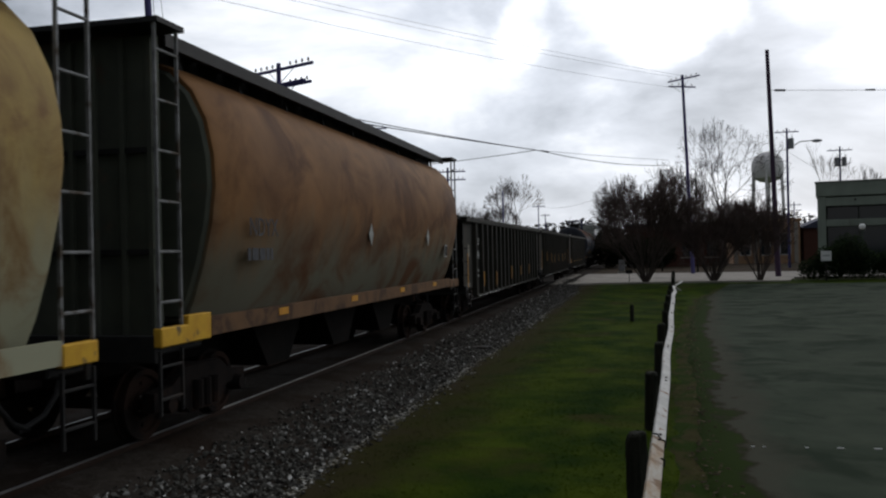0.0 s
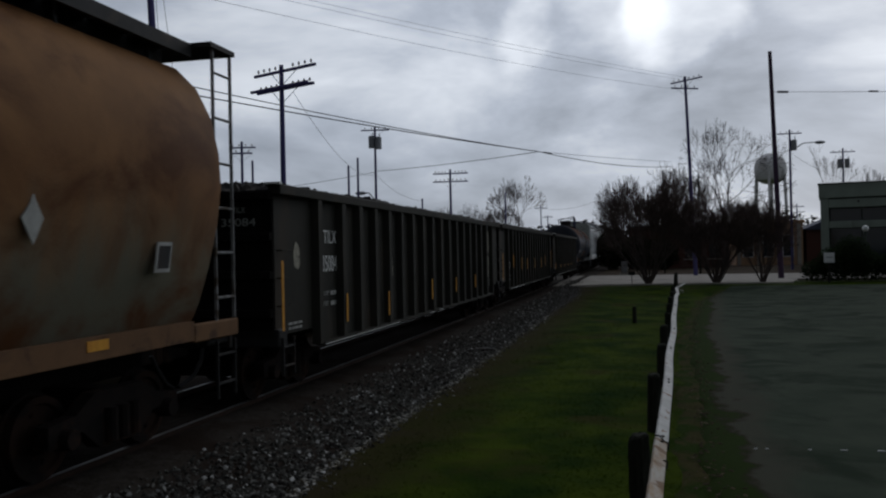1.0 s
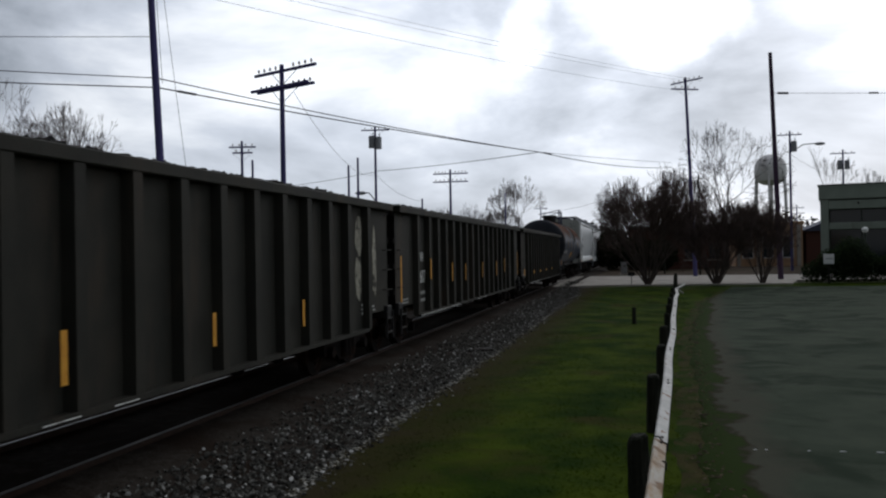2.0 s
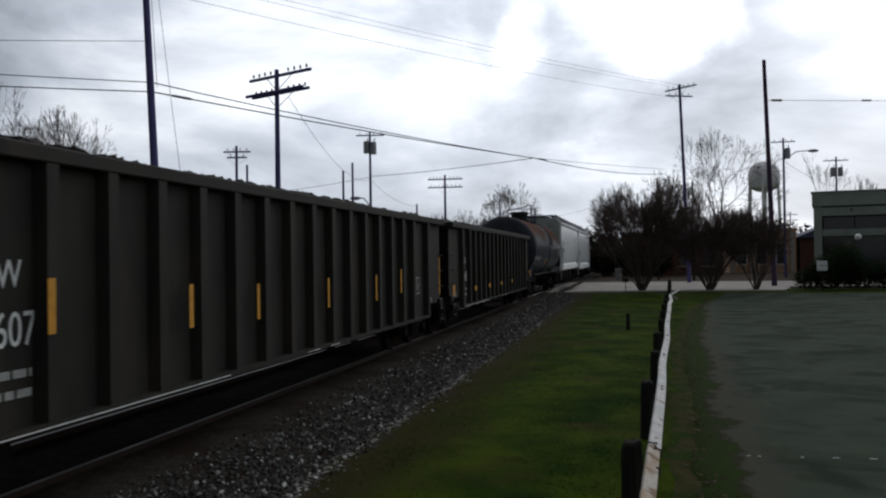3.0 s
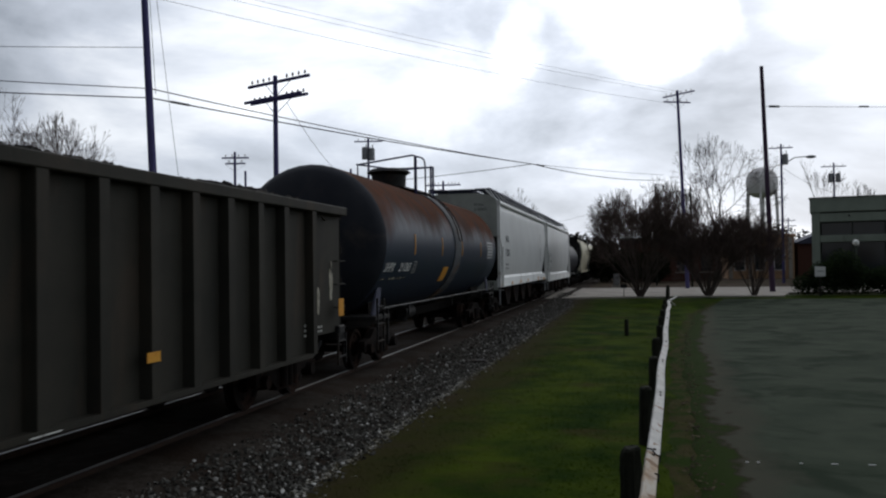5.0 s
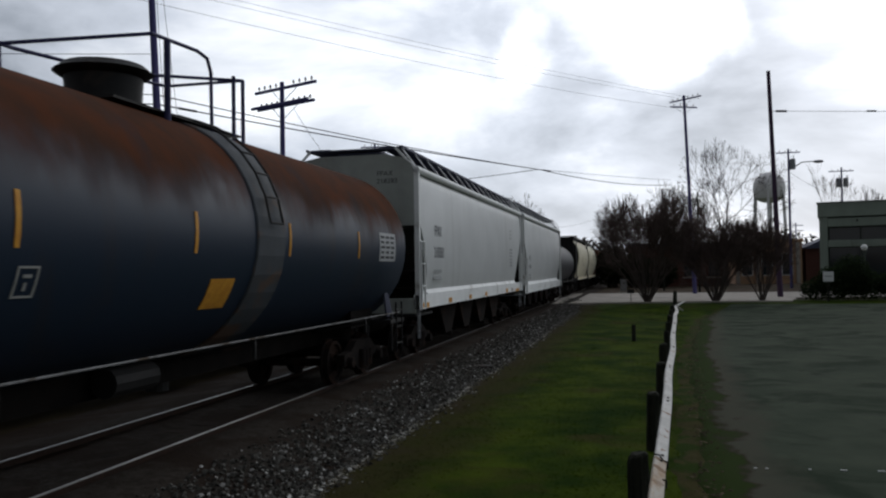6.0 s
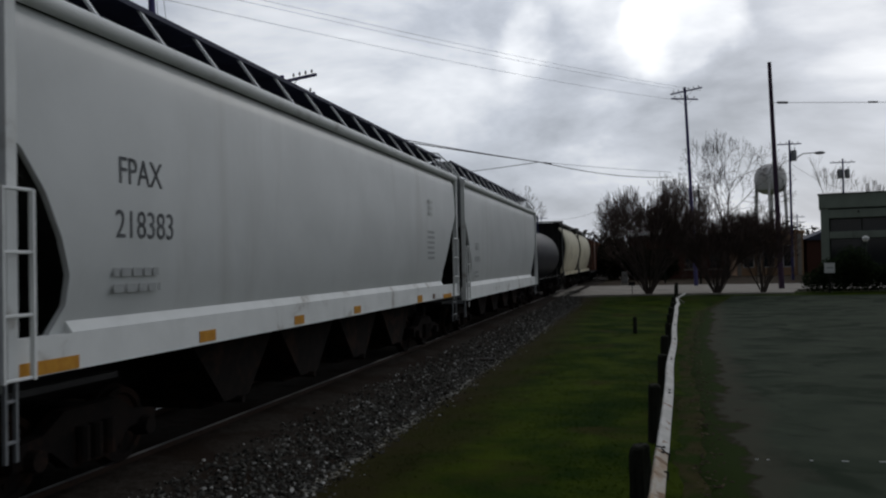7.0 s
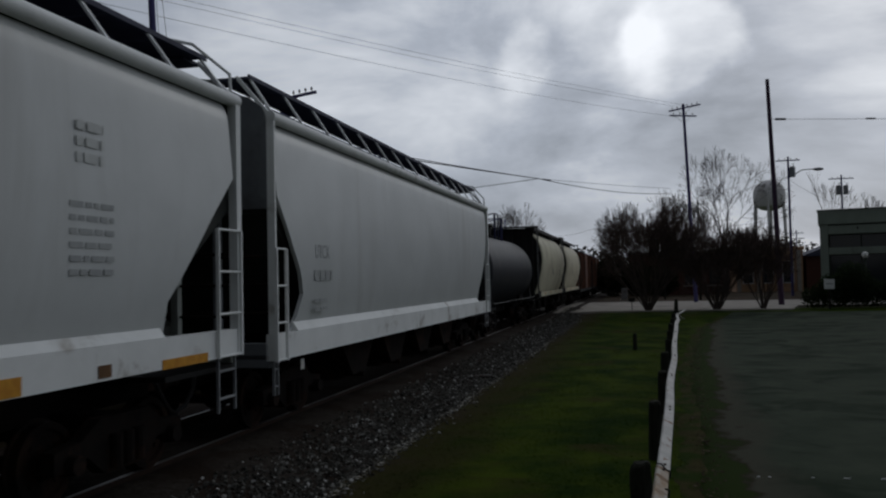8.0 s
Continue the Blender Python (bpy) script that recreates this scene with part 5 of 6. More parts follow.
def big_hopper(s0, L, paint, sill, label, near_cut, far_cut, top=4.52, walk_z=5.06, bays=4, oranges=(), sill_z=(1.27, 1.60), end_paint=None, post=0.12):
    """A tall three-bay covered hopper: smooth curved sides, deep side sill, slope-sheet openings at the ends."""
    car = new_car("covered_hopper_car", label, L, s0, (1.75, L - 1.75))
    zs0, zs1 = sill_z
    outline = near_cut + far_cut + [(L - 0.28, top), (0.05, top)]
    # side sheets, gently bowed
    for sx in (-1, 1):
        bm = B()
        prism(bm, outline, sx * 1.50, sx * 1.56)
        # lower ends stay back, the middle height swells
        for z in (1.9, 2.2, 2.5, 2.8, 3.1, 3.4, 3.7, 4.0, 4.2, 4.32, 4.42):
            bmesh.ops.bisect_plane(bm, geom=bm.verts[:] + bm.edges[:] + bm.faces[:], plane_co=(0, 0, z), plane_no=(0, 0, 1))
        for v in bm.verts:
            k = (v.co.z - 1.6) / (top - 1.6)
            v.co.x += sx * (0.045 * math.sin(math.pi * min(1.0, max(0.0, k)) ** 0.8) - 0.13 * max(0.0, (k - 0.90) / 0.10) ** 2 - 0.05 * max(0.0, 1 - k / 0.22) ** 1.5)
        part("side_sheet", bm, paint, car, smooth=True)
        a, b = sorted((sx * 1.46, sx * 1.60))
        bm = B()
        prism(bm, [(0.0, zs0), (L, zs0), (L, zs1), (0.0, zs1)], a, b)
        # sloped ledge on the sill
        q = [(sx * 1.60, zs1), (sx * 1.60, zs1 + 0.01), (sx * 1.50, zs1 + 0.15), (sx * 1.46, zs1)]
        va = [bm.verts.new((x, 0.8, z)) for x, z in q]
        vb = [bm.verts.new((x, L - 1.75, z)) for x, z in q]
        for k in range(4):
            bm.faces.new((va[k], va[(k + 1) % 4], vb[(k + 1) % 4], vb[k]))
        bm.faces.new(va)
        bm.faces.new(vb[::-1])
        bmesh.ops.recalc_face_normals(bm, faces=bm.faces[:])
        part("side_sill", bm, sill, car, "pale side sill with a sloping ledge")
        a, b = sorted((sx * 1.50, sx * 1.615))
        part("top_chord", tube(B(), (sx * 1.555, 0.0, top), (sx * 1.555, L, top), 0.085, seg=14), sill, car, smooth=True)
        for y, w in ((0.0, post), (L - 0.12, 0.12)):
            part("corner_post", box(B(), a, b, y, y + w, zs0, top), sill, car)
        for y0, y1, x in ((-0.14, 0.20, 1.69), (L - 0.65, L - 0.07, 1.63)):
            for y in (y0, y1):
                part("ladder_stile", bar(B(), (sx * x, y, zs0), (sx * x, y, zs0 + 1.57), 0.045, 0.03), sill, car)
            for k in range(4):
                z = zs0 + 0.02 + 0.515 * k
                part("ladder_rung", tube(B(), (sx * x, y0, z), (sx * x, y1, z), 0.016, seg=6), sill, car)
            ladder(car, max(0.02, y0 + 0.1), y1 - 0.06, sx * 1.56, 0.60, zs0, 2, M_GREYMETAL, "step")
    # inner body with slope sheets; the openings' shade is painted in as near-black
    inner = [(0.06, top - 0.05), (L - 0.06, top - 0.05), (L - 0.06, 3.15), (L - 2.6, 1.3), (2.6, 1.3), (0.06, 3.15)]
    part("inner_body", prism(B(), inner, -1.49, 1.49), M_SHADEGREY, car, "slope sheets with their shade painted in")
    for y, d in ((0.0, 1), (L, -1)):
        a, b = sorted((y, y + d * 0.05))
        shape = [(-1.5, 3.22), (1.5, 3.22), (1.5, top), (1.44, top + 0.14), (1.22, top + 0.30), (0.8, top + 0.38), (-0.8, top + 0.38), (-1.22, top + 0.30), (-1.44, top + 0.14), (-1.5, top)]
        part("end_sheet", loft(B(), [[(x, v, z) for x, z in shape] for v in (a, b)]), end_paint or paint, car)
        part("end_walk", box(B(), -1.05, 1.05, min(y, y + d * 0.4), max(y, y + d * 0.4), walk_z - 0.045, walk_z - 0.005), M_ROOF, car)
        for sx in (-1, 1):
            part("end_strut", bar(B(), (sx * 1.53, y + d * 0.03, top + 0.04), (sx * 1.04, y + d * 0.03, walk_z), 0.05, 0.05), sill, car)
        bm = B()
        a, b = sorted((y, y + d * 0.1))
        box(bm, -1.499, 1.499, a, b, zs0 - 0.1, zs0 + 0.25, 0.01)
        for x in (-0.7, 0.7):
            box(bm, x - 0.05, x + 0.05, a, b, zs0 + 0.25, 3.22)
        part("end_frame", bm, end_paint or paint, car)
        for z in (1.75, 2.15, 2.55):
            part("end_grab_iron", tube(B(), (-1.5, y + d * 0.04, z), (1.5, y + d * 0.04, z), 0.018, seg=6), M_STEEL, car)
        a, b = sorted((y, y + d * 1.6))
        part("end_platform", box(B(), -1.5, 1.5, a, b, 1.1, 1.16), M_BLACK, car)
    # roof: shallow pitch, trough hatch and raised walks
    roof = [(-1.56, top + 0.05), (-0.6, top + 0.22), (0.6, top + 0.22), (1.56, top + 0.05), (1.5, top - 0.04), (-1.5, top - 0.04)]
    bm = loft(B(), [[(x, y, z) for x, z in roof] for y in (0.02, L - 0.02)])
    part("roof", bm, M_ROOF, car, "dark weathered roof")
    for i in range(5):
        y0 = 0.45 + (L - 0.9) * i / 5
        part("trough_hatch", box(B(), -0.52, 0.52, y0 + 0.01, y0 + (L - 0.9) / 5 - 0.01, top + 0.2, walk_z + 0.05, 0.05), M_ROOF, car)
    for sx in (-1, 1):
        a, b = sorted((sx * 0.62, sx * 1.18))
        n = int(L / 0.95)
        each("roof_walk_grating", [(a, b, 0.15 + (L - 0.3) * i / n, 0.15 + (L - 0.3) * (i + 1) / n - 0.03, walk_z, walk_z + 0.035) for i in range(n)], M_ROOF, car)
        for i in range(15):
            y = 0.2 + (L - 0.4) * i / 14
            part("walk_strut", bar(B(), (sx * 1.52, y, top + 0.06), (sx * 1.16, y, walk_z + 0.01), 0.05, 0.03), sill, car, "pale walk strut")
        bm = B()
        bar(bm, (sx * 1.19, 0.1, walk_z + 0.02), (sx * 1.19, L - 0.1, walk_z + 0.02), 0.03, 0.06)
        part("walk_edge", bm, M_ROOF, car)
        # bent grab rail at the far end
        pts = [(sx * 0.75, L - 1.2, walk_z + 0.12), (sx * 1.2, L - 0.45, walk_z + 0.12), (sx * 1.5, L - 0.06, top + 0.35), (sx * 1.55, L - 0.05, top - 0.6)]
        part("corner_grab_rail", bent(B(), pts, 0.022), sill, car)
    for i in range(bays):
        u = 3.4 + (L - 6.8) * (i + 0.5) / bays
        w = (L - 6.8) / bays
        bm = prism(B(), chute_outline(u, w * 0.98, 0.7, 1.32, 0.40), -1.2, 1.2)
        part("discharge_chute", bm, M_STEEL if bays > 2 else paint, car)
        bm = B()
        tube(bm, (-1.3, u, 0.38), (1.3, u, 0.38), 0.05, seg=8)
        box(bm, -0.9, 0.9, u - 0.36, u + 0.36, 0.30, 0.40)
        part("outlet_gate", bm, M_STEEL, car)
    part("centre_sill", box(B(), -0.28, 0.28, 0.05, L - 0.05, 0.72, 1.06), M_SHADESTEEL, car)
    for y0, y1, z0, z1 in oranges:
        plate("reflector", car, y0, y1, z0, z1, 1.603, M_REFLECT)
    return car


def boxcar(s0, L, label, paint):
    car = new_car("boxcar", label, L, s0, (1.7, L - 1.7))
    part("body", box(B(), -1.5, 1.5, 0.0, L, 1.1, 4.35, 0.03), paint, car)
    roof = [(-1.56, 4.34), (0, 4.62), (1.56, 4.34), (1.5, 4.28), (-1.5, 4.28)]
    part("roof", loft(B(), [[(x, y, z) for x, z in roof] for y in (-0.03, L + 0.03)]), M_ROOF, car)
    for sx in (-1, 1):
        n = int(L / 1.05)
        for i in range(n + 1):
            y = 0.06 + (L - 0.12) * i / n
            a, b = sorted((sx * 1.5, sx * 1.57))
            part("rib", box(B(), a, b, y - 0.05, y + 0.05, 1.15, 4.25), paint, car)
        a, b = sorted((sx * 1.57, sx * 1.64))
        bm = B()
        box(bm, a, b, L / 2 - 1.5, L / 2 + 1.5, 1.2, 4.2, 0.01)
        for k in range(5):
            box(bm, a - 0.02, b + 0.02, L / 2 - 1.4, L / 2 + 1.4, 1.5 + k * 0.6, 1.58 + k * 0.6)
        part("sliding_door", bm, paint, car)
        part("side_sill", box(B(), min(sx * 1.48, sx * 1.6), max(sx * 1.48, sx * 1.6), 0, L, 0.95, 1.15), M_BLACK, car)
        for y0 in (0.05, L - 0.5):
            ladder(car, y0, y0 + 0.42, sx * 1.62, 0.6, 3.9, 9, M_BLACK)
    part("centre_sill", box(B(), -0.28, 0.28, 0.05, L - 0.05, 0.70, 1.1), M_BLACK, car)
    return car


round_hopper(-8.08, M_CREAMCAR, "faded yellow-cream barrel-shaped covered hopper with a pale end", None, M_CREAMCAR, 0.5)
round_hopper(7.98, M_BROWNCAR, "rust-streaked tan barrel-shaped covered hopper with yellow corner sills", ("NDYX",), M_SILLRUST)
gondola(24.3, 18.8, "TILX", "35084", [(-0.02, 0.05, 1.1, 2.1), (2.63, 2.70, 1.02, 1.50), (5.07, 5.14, 0.94, 1.42), (8.63, 8.72, 1.05, 1.54), (11.3, 11.38, 1.1, 1.5), (14.0, 14.08, 1.1, 1.5)],
        "dark loaded gondola with white stencilled marks and yellow reflectors", 11,
        ((0.85, 2.15, 0.22, 0.35), (5.70, 1.90, 0.30, 0.50), (5.70, 2.24, 0.13, 0.16), (4.75, 2.2, 0.05, 0.06), (17.0, 2.5, 0.35, 0.6), (16.95, 1.75, 0.3, 0.7), (17.9, 2.0, 0.2, 1.1)))
gondola(43.6, 17.92, "LW", "6607", [(-0.05, 0.04, 1.14, 2.12), (2.52, 2.62, 1.55, 2.04), (4.87, 4.96, 1.41, 1.91), (6.62, 6.70, 1.38, 1.86), (9.26, 9.34, 1.38, 1.87), (11.87, 11.95, 1.36, 1.87),
                                    (13.64, 13.72, 1.44, 1.95), (17.835, 17.915, 1.22, 2.2)],
        "dark loaded gondola with tall amber reflector strips", 12,
        (), (15.14, 1.33), far=3.02, last=1.65)
gondola(62.62, 17.43, "LW", "6445", [(-0.09, 0.17, 1.14, 1.42), (3.14, 3.46, 1.15, 1.29), (5.72, 6.04, 1.16, 1.28), (8.34, 8.63, 1.16, 1.28), (11.13, 11.38, 1.17, 1.28), (16.93, 17.18, 1.3, 1.6)],
        "dark loaded gondola with square amber reflectors and white marks", 13,
        ((16.33, 1.6, 0.12, 0.4), (16.93, 1.9, 0.14, 0.6)))
TR, TZ = 1.65, 2.66
TANK = tank_car(82.0, 14.5, TR, TZ, M_TANKBLUE, "blue-grey tank car with rust spreading over its top", 6.1, (4.9, 8.6), "x", -0.10)
lettering("lettering", "SHPX", 0.19, TANK, 0.47, 2.03, 1.475, M_LETTER, "white slanted lettering", 0.74, 0.25, round_at=(TR, TZ))
lettering("lettering", "211265", 0.19, TANK, 1.58, 2.03, 1.475, M_LETTER, "white slanted number", 0.92, 0.25, round_at=(TR, TZ))
for q in ((2.72, 2.74, 1.98, 2.25), (2.96, 2.98, 1.98, 2.25), (2.742, 2.958, 1.98, 2.0), (2.742, 2.958, 2.23, 2.25), (2.80, 2.90, 2.15, 2.18), (2.83, 2.86, 2.04, 2.11)):
    on_tank("stencil_frame", TANK, *q, TR, TZ, M_DIM)
for q in ((1.10, 1.25, 1.86, 1.90), (1.30, 1.60, 1.86, 1.90), (1.72, 2.02, 1.86, 1.90), (2.10, 2.30, 1.87, 1.90), (0.5, 0.8, 1.86, 1.89)):
    on_tank("print_bar", TANK, *q, TR, TZ, M_PATCH)
for y in (2.63, 5.45, 8.07, 11.1):
    on_tank("reflector", TANK, y, y + 0.06, 2.40, 2.88, TR, TZ, M_REFLECT)
on_tank("orange_placard", TANK, 5.97, 6.57, 1.73, 2.10, TR, TZ, M_REFLECT, "orange warning panel")
on_tank("data_panel", TANK, 12.35, 13.40, 2.36, 2.92, TR, TZ, M_PALEINK, "pale data panel with small print")
for i in range(5):
    for k in range(3):
        on_tank("print_bar", TANK, 12.42 + 0.32 * k, 12.66 + 0.32 * k - 0.05 * (i % 2), 2.41 + 0.10 * i, 2.46 + 0.10 * i, TR + 0.004, TZ, M_INK)
CUT_A = [(0.60, 1.60), (0.77, 1.85), (0.79, 2.12), (0.68, 2.45), (0.47, 2.85), (0.20, 3.18), (0.05, 3.30)]
FPAX = big_hopper(97.45, 16.9, M_WHITECAR, M_WHITESILL, "pale grey covered hopper with dark lettering and a deep sill", list(reversed(CUT_A)),
                  [(15.22, 1.60), (15.24, 1.98), (15.86, 2.64), (16.2, 3.0), (16.72, 3.5)],
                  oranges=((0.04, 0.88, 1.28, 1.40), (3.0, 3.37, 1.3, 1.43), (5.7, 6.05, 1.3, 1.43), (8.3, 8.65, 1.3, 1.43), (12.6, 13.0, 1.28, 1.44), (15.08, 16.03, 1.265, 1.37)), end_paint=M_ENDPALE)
lettering("lettering", "FPAX", 0.27, FPAX, 1.52, 3.02, 1.607, M_GREYINK, "dark lettering", 0.75)
lettering("lettering", "218383", 0.28, FPAX, 1.45, 2.48, 1.607, M_GREYINK, "dark number", 1.02)
lettering("lettering", "FPAX", 0.11, FPAX, 0.62, 4.40, -0.002, M_INK, "dark lettering", 0.38, end=True)
lettering("lettering", "218383", 0.11, FPAX, 0.60, 4.22, -0.002, M_INK, "dark number", 0.50, end=True)
text_bars(FPAX, 1.4, 2.2, 2.1, 1.607, M_PALEINK, 2, 0.16, 0.08, 21)
text_bars(FPAX, 13.6, 14.25, 2.90, 1.607, M_PALEINK, 6, 0.125, 0.055, 22)
text_bars(FPAX, 13.7, 14.1, 3.62, 1.607, M_FAINT, 3, 0.15, 0.09, 25)
plate("stencil_patch", FPAX, 14.0, 14.2, 1.30, 1.42, 1.603, M_SILLRUST, "brown stencil patch")
UTCX = big_hopper(115.35, 16.7, M_WHITECAR, M_WHITESILL, "pale grey covered hopper with faint lettering and a dark opening", [(0.08, 3.95), (0.12, 3.4), (0.50, 2.91), (0.92, 2.34), (1.06, 2.0), (0.92, 1.66), (0.7, 1.46)],
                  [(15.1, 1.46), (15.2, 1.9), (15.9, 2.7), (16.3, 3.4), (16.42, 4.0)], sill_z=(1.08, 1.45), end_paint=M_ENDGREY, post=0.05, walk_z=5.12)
lettering("lettering", "UTCX", 0.22, UTCX, 1.5, 2.55, 1.607, M_PALEINK, "faint grey lettering", 0.6)
text_bars(UTCX, 1.45, 2.2, 2.2, 1.607, M_PALEINK, 1, 0.15, 0.16, 23)
text_bars(UTCX, 1.45, 2.0, 1.85, 1.607, M_PALEINK, 2, 0.13, 0.06, 24)
plate("small_mark", UTCX, 1.33, 1.46, 0.82, 0.98, 1.40, M_LETTER, "small white mark")
tank_car(132.9, 12.2, 1.48, 2.50, M_TANKBLACK, "plain black tank car with a dark valve housing", 6.1, (4.6, 7.8), y0=0.3)
for s0 in (145.9, 159.7):
    round_hopper(s0, M_CREAM2, "short cream barrel-shaped covered hopper with black ends and roof walk", None, M_CREAM2, end_paint=M_BLACK, corner_paint=M_BLACK, shorten=0.88)
boxcar(173.6, 16.6, "rust-red ribbed boxcar with a dark roof", M_BOXCAR)
boxcar(191.0, 16.6, "rust-red ribbed boxcar with a dark roof", M_BOXCAR)
tank_car(208.4, 13.5, 1.40, 2.45, M_TANKBLACK, "plain black tank car with a dark valve housing", 6.7, (5.0, 8.5))


# ---- poles ----
TEL = "railway telegraph pole with two insulator crossarms"
pole("utility_pole", "tall leaning dark wooden utility pole", -16.0, 25.9, 15.5, 0.19, (-0.045, 0.0))
pole("telegraph_pole", TEL, -13.53, 30.1, 9.62, 0.16, arms=((9.42, 3.5, -24, 10, False), (8.73, 3.25, -24, 10, True)))
pole("telegraph_pole", TEL, -16.0, 70.1, 9.4, 0.17, arms=((9.05, 3.05, 4, 10, False), (8.35, 3.05, 4, 8, False)))
pole("utility_pole", "wooden utility pole with a transformer and a crossarm", -21.6, 66.6, 12.9, 0.17, arms=((12.62, 2.4, 10, 4, False),), fittings=(("can", 11.5, 0.32), ("can", 11.6, -0.26), ("lamp", 6.6, -1.2)))
pole("utility_pole", "wooden utility pole with raised cutouts on its arm", -27.25, 53.7, 10.3, 0.16, arms=((9.9, 1.9, 12, 4, False), (9.5, 1.4, 12, 3, False)))
pole("pole_stub", "bare topped wooden pole stub", -26.7, 54.2, 9.0, 0.14)
pole("pole_stub", "bare topped wooden pole stub", -20.4, 56.6, 8.6, 0.14)
pole("pole_stub", "bare topped wooden pole stub", -19.9, 57.2, 9.2, 0.14)
pole("utility_pole", "tall dark utility pole with crossed arms at its top", 4.22, 71.3, 16.3, 0.20, (-0.032, 0), arms=((16.0, 3.2, -42, 6, False), (15.35, 2.4, 25, 4, False)))
pole("utility_pole", "tall bare brown utility pole beside the street", 9.44, 62.4, 15.9, 0.24, (-0.027, 0), M_POLE2)
pole("utility_pole", "wooden utility pole with a street lamp on an arm", 14.05, 86.0, 13.4, 0.17, arms=((13.05, 2.2, 0, 4, False),), fittings=(("lamp", 11.3, 2.4), ("can", 11.9, 0.35)))
pole("utility_pole", "wooden utility pole with transformer cans behind the office", 21.8, 100.0, 12.9, 0.17, arms=((12.5, 2.6, 0, 4, False),), fittings=(("can", 11.2, -0.35), ("can", 11.2, 0.4)))
pole("utility_pole", "distant wooden pole in the line beside the track", -17.5, 149.0, 10.3, 0.16, arms=((9.9, 2.4, 0, 4, False),))
pole("utility_pole", "distant wooden pole in the line beside the track", -16.4, 150.0, 8.6, 0.15, arms=((8.3, 1.8, 0, 2, False),))
pole("utility_pole", "distant wooden pole behind a tan building", 25.4, 150.0, 9.3, 0.16, arms=((8.8, 2.4, 0, 4, False), (7.9, 1.8, 0, 2, False)))
pole("utility_pole", "wooden pole among bare trees", -17.4, 108.6, 10.0, 0.17)
pole("pole_stub", "bare topped wooden pole stub", -17.9, 67.7, 6.8, 0.13)
pole("pole_stub", "bare topped wooden pole stub", 2.0, 80.0, 9.4, 0.11, material=M_POST)
pole("pole_stub", "thin wooden pole stub beside a tall pole", 4.9, 76.0, 8.7, 0.11, material=M_POST)
pole("utility_pole", "wooden utility pole off to the side of the track", -40.0, 23.0, 14.5, 0.18)
pole("utility_pole", "wooden utility pole off to the side of the track", -30.2, 17.4, 15.6, 0.18)
pole("utility_pole", "wooden utility pole off to the side of the track", -30.2, 3.2, 12.6, 0.18)
pole("utility_pole", "wooden utility pole along the side street", 34.0, 60.5, 15.0, 0.18)


def sleeve(owner, p, q, r=0.06):
    part("splice_sleeve", tube(B(), p, q, r, seg=8), M_WIRE, owner)


K1, K2, K3 = (-16.37, 25.9, 8.45), (-16.36, 25.9, 8.12), (-16.5, 25.9, 9.9)
J = (-5.86, 49.6, 8.10)
R1, R2 = (2.45, 71.3, 8.93), (2.45, 71.3, 9.34)
cable(K1, J, 0.16, 0.022)
c = cable(K2, J, 0.10, 0.026)
sleeve(c, (-16.0, 26.7, 8.11), (-15.69, 27.4, 8.10), 0.045)
c = cable(J, R1, 0.32, 0.026)
sleeve(c, (-5.62, 50.2, 8.11), (-5.30, 50.9, 8.10), 0.05)
cable(J, R2, 0.05, 0.014)
cable(K1, (-40.0, 23.0, 10.8), 0.10, 0.018)
cable(K2, (-40.0, 23.0, 10.1), 0.10, 0.022)
cable(K3, (-40.0, 23.0, 11.3), 0.10, 0.012)
cable((-16.30, 25.7, 14.6), (-15.45, 26.3, 5.0), 0.12, 0.009, "thin service drop beside the pole")
cable((-16.36, 25.68, 14.6), (-15.98, 25.68, 8.2), 0.0, 0.010, "thin service drop beside the pole")
cable((-21.6, 66.6, 9.15), J, 0.1, 0.022)
cable((-27.25, 53.7, 6.7), (-21.6, 66.6, 9.1), 0.1, 0.018)
cable((-12.9, 29.8, 8.45), (-21.6, 66.6, 8.9), 1.1, 0.010)
cable((-21.6, 66.6, 8.9), (-17.9, 67.7, 6.6), 0.5, 0.012)
cable((5.0, 71.9, 16.05), (-30.2, 17.4, 15.3), 0.55, 0.009, "thin bare power line")
cable((2.9, 70.6, 16.05), (-30.2, 16.9, 15.0), 0.55, 0.009, "thin bare power line")
cable((3.3, 71.6, 15.3), (-30.2, 3.2, 12.3), 0.9, 0.009, "thin bare power line")
c = cable((9.05, 62.4, 13.05), (34.0, 60.5, 11.3), 0.05, 0.016)
sleeve(c, (9.45, 62.37, 13.02), (10.15, 62.3, 12.96), 0.08)
sleeve(c, (15.2, 61.93, 12.60), (15.8, 61.88, 12.56), 0.06)
cable((14.05, 86.0, 11.2), (21.8, 100.0, 9.5), 0.3, 0.014)
cable((-17.5, 149.0, 9.9), (-6.0, 112.0, 8.6), 0.6, 0.016)
cable((-6.0, 112.0, 8.6), (2.0, 80.0, 8.9), 0.5, 0.016)


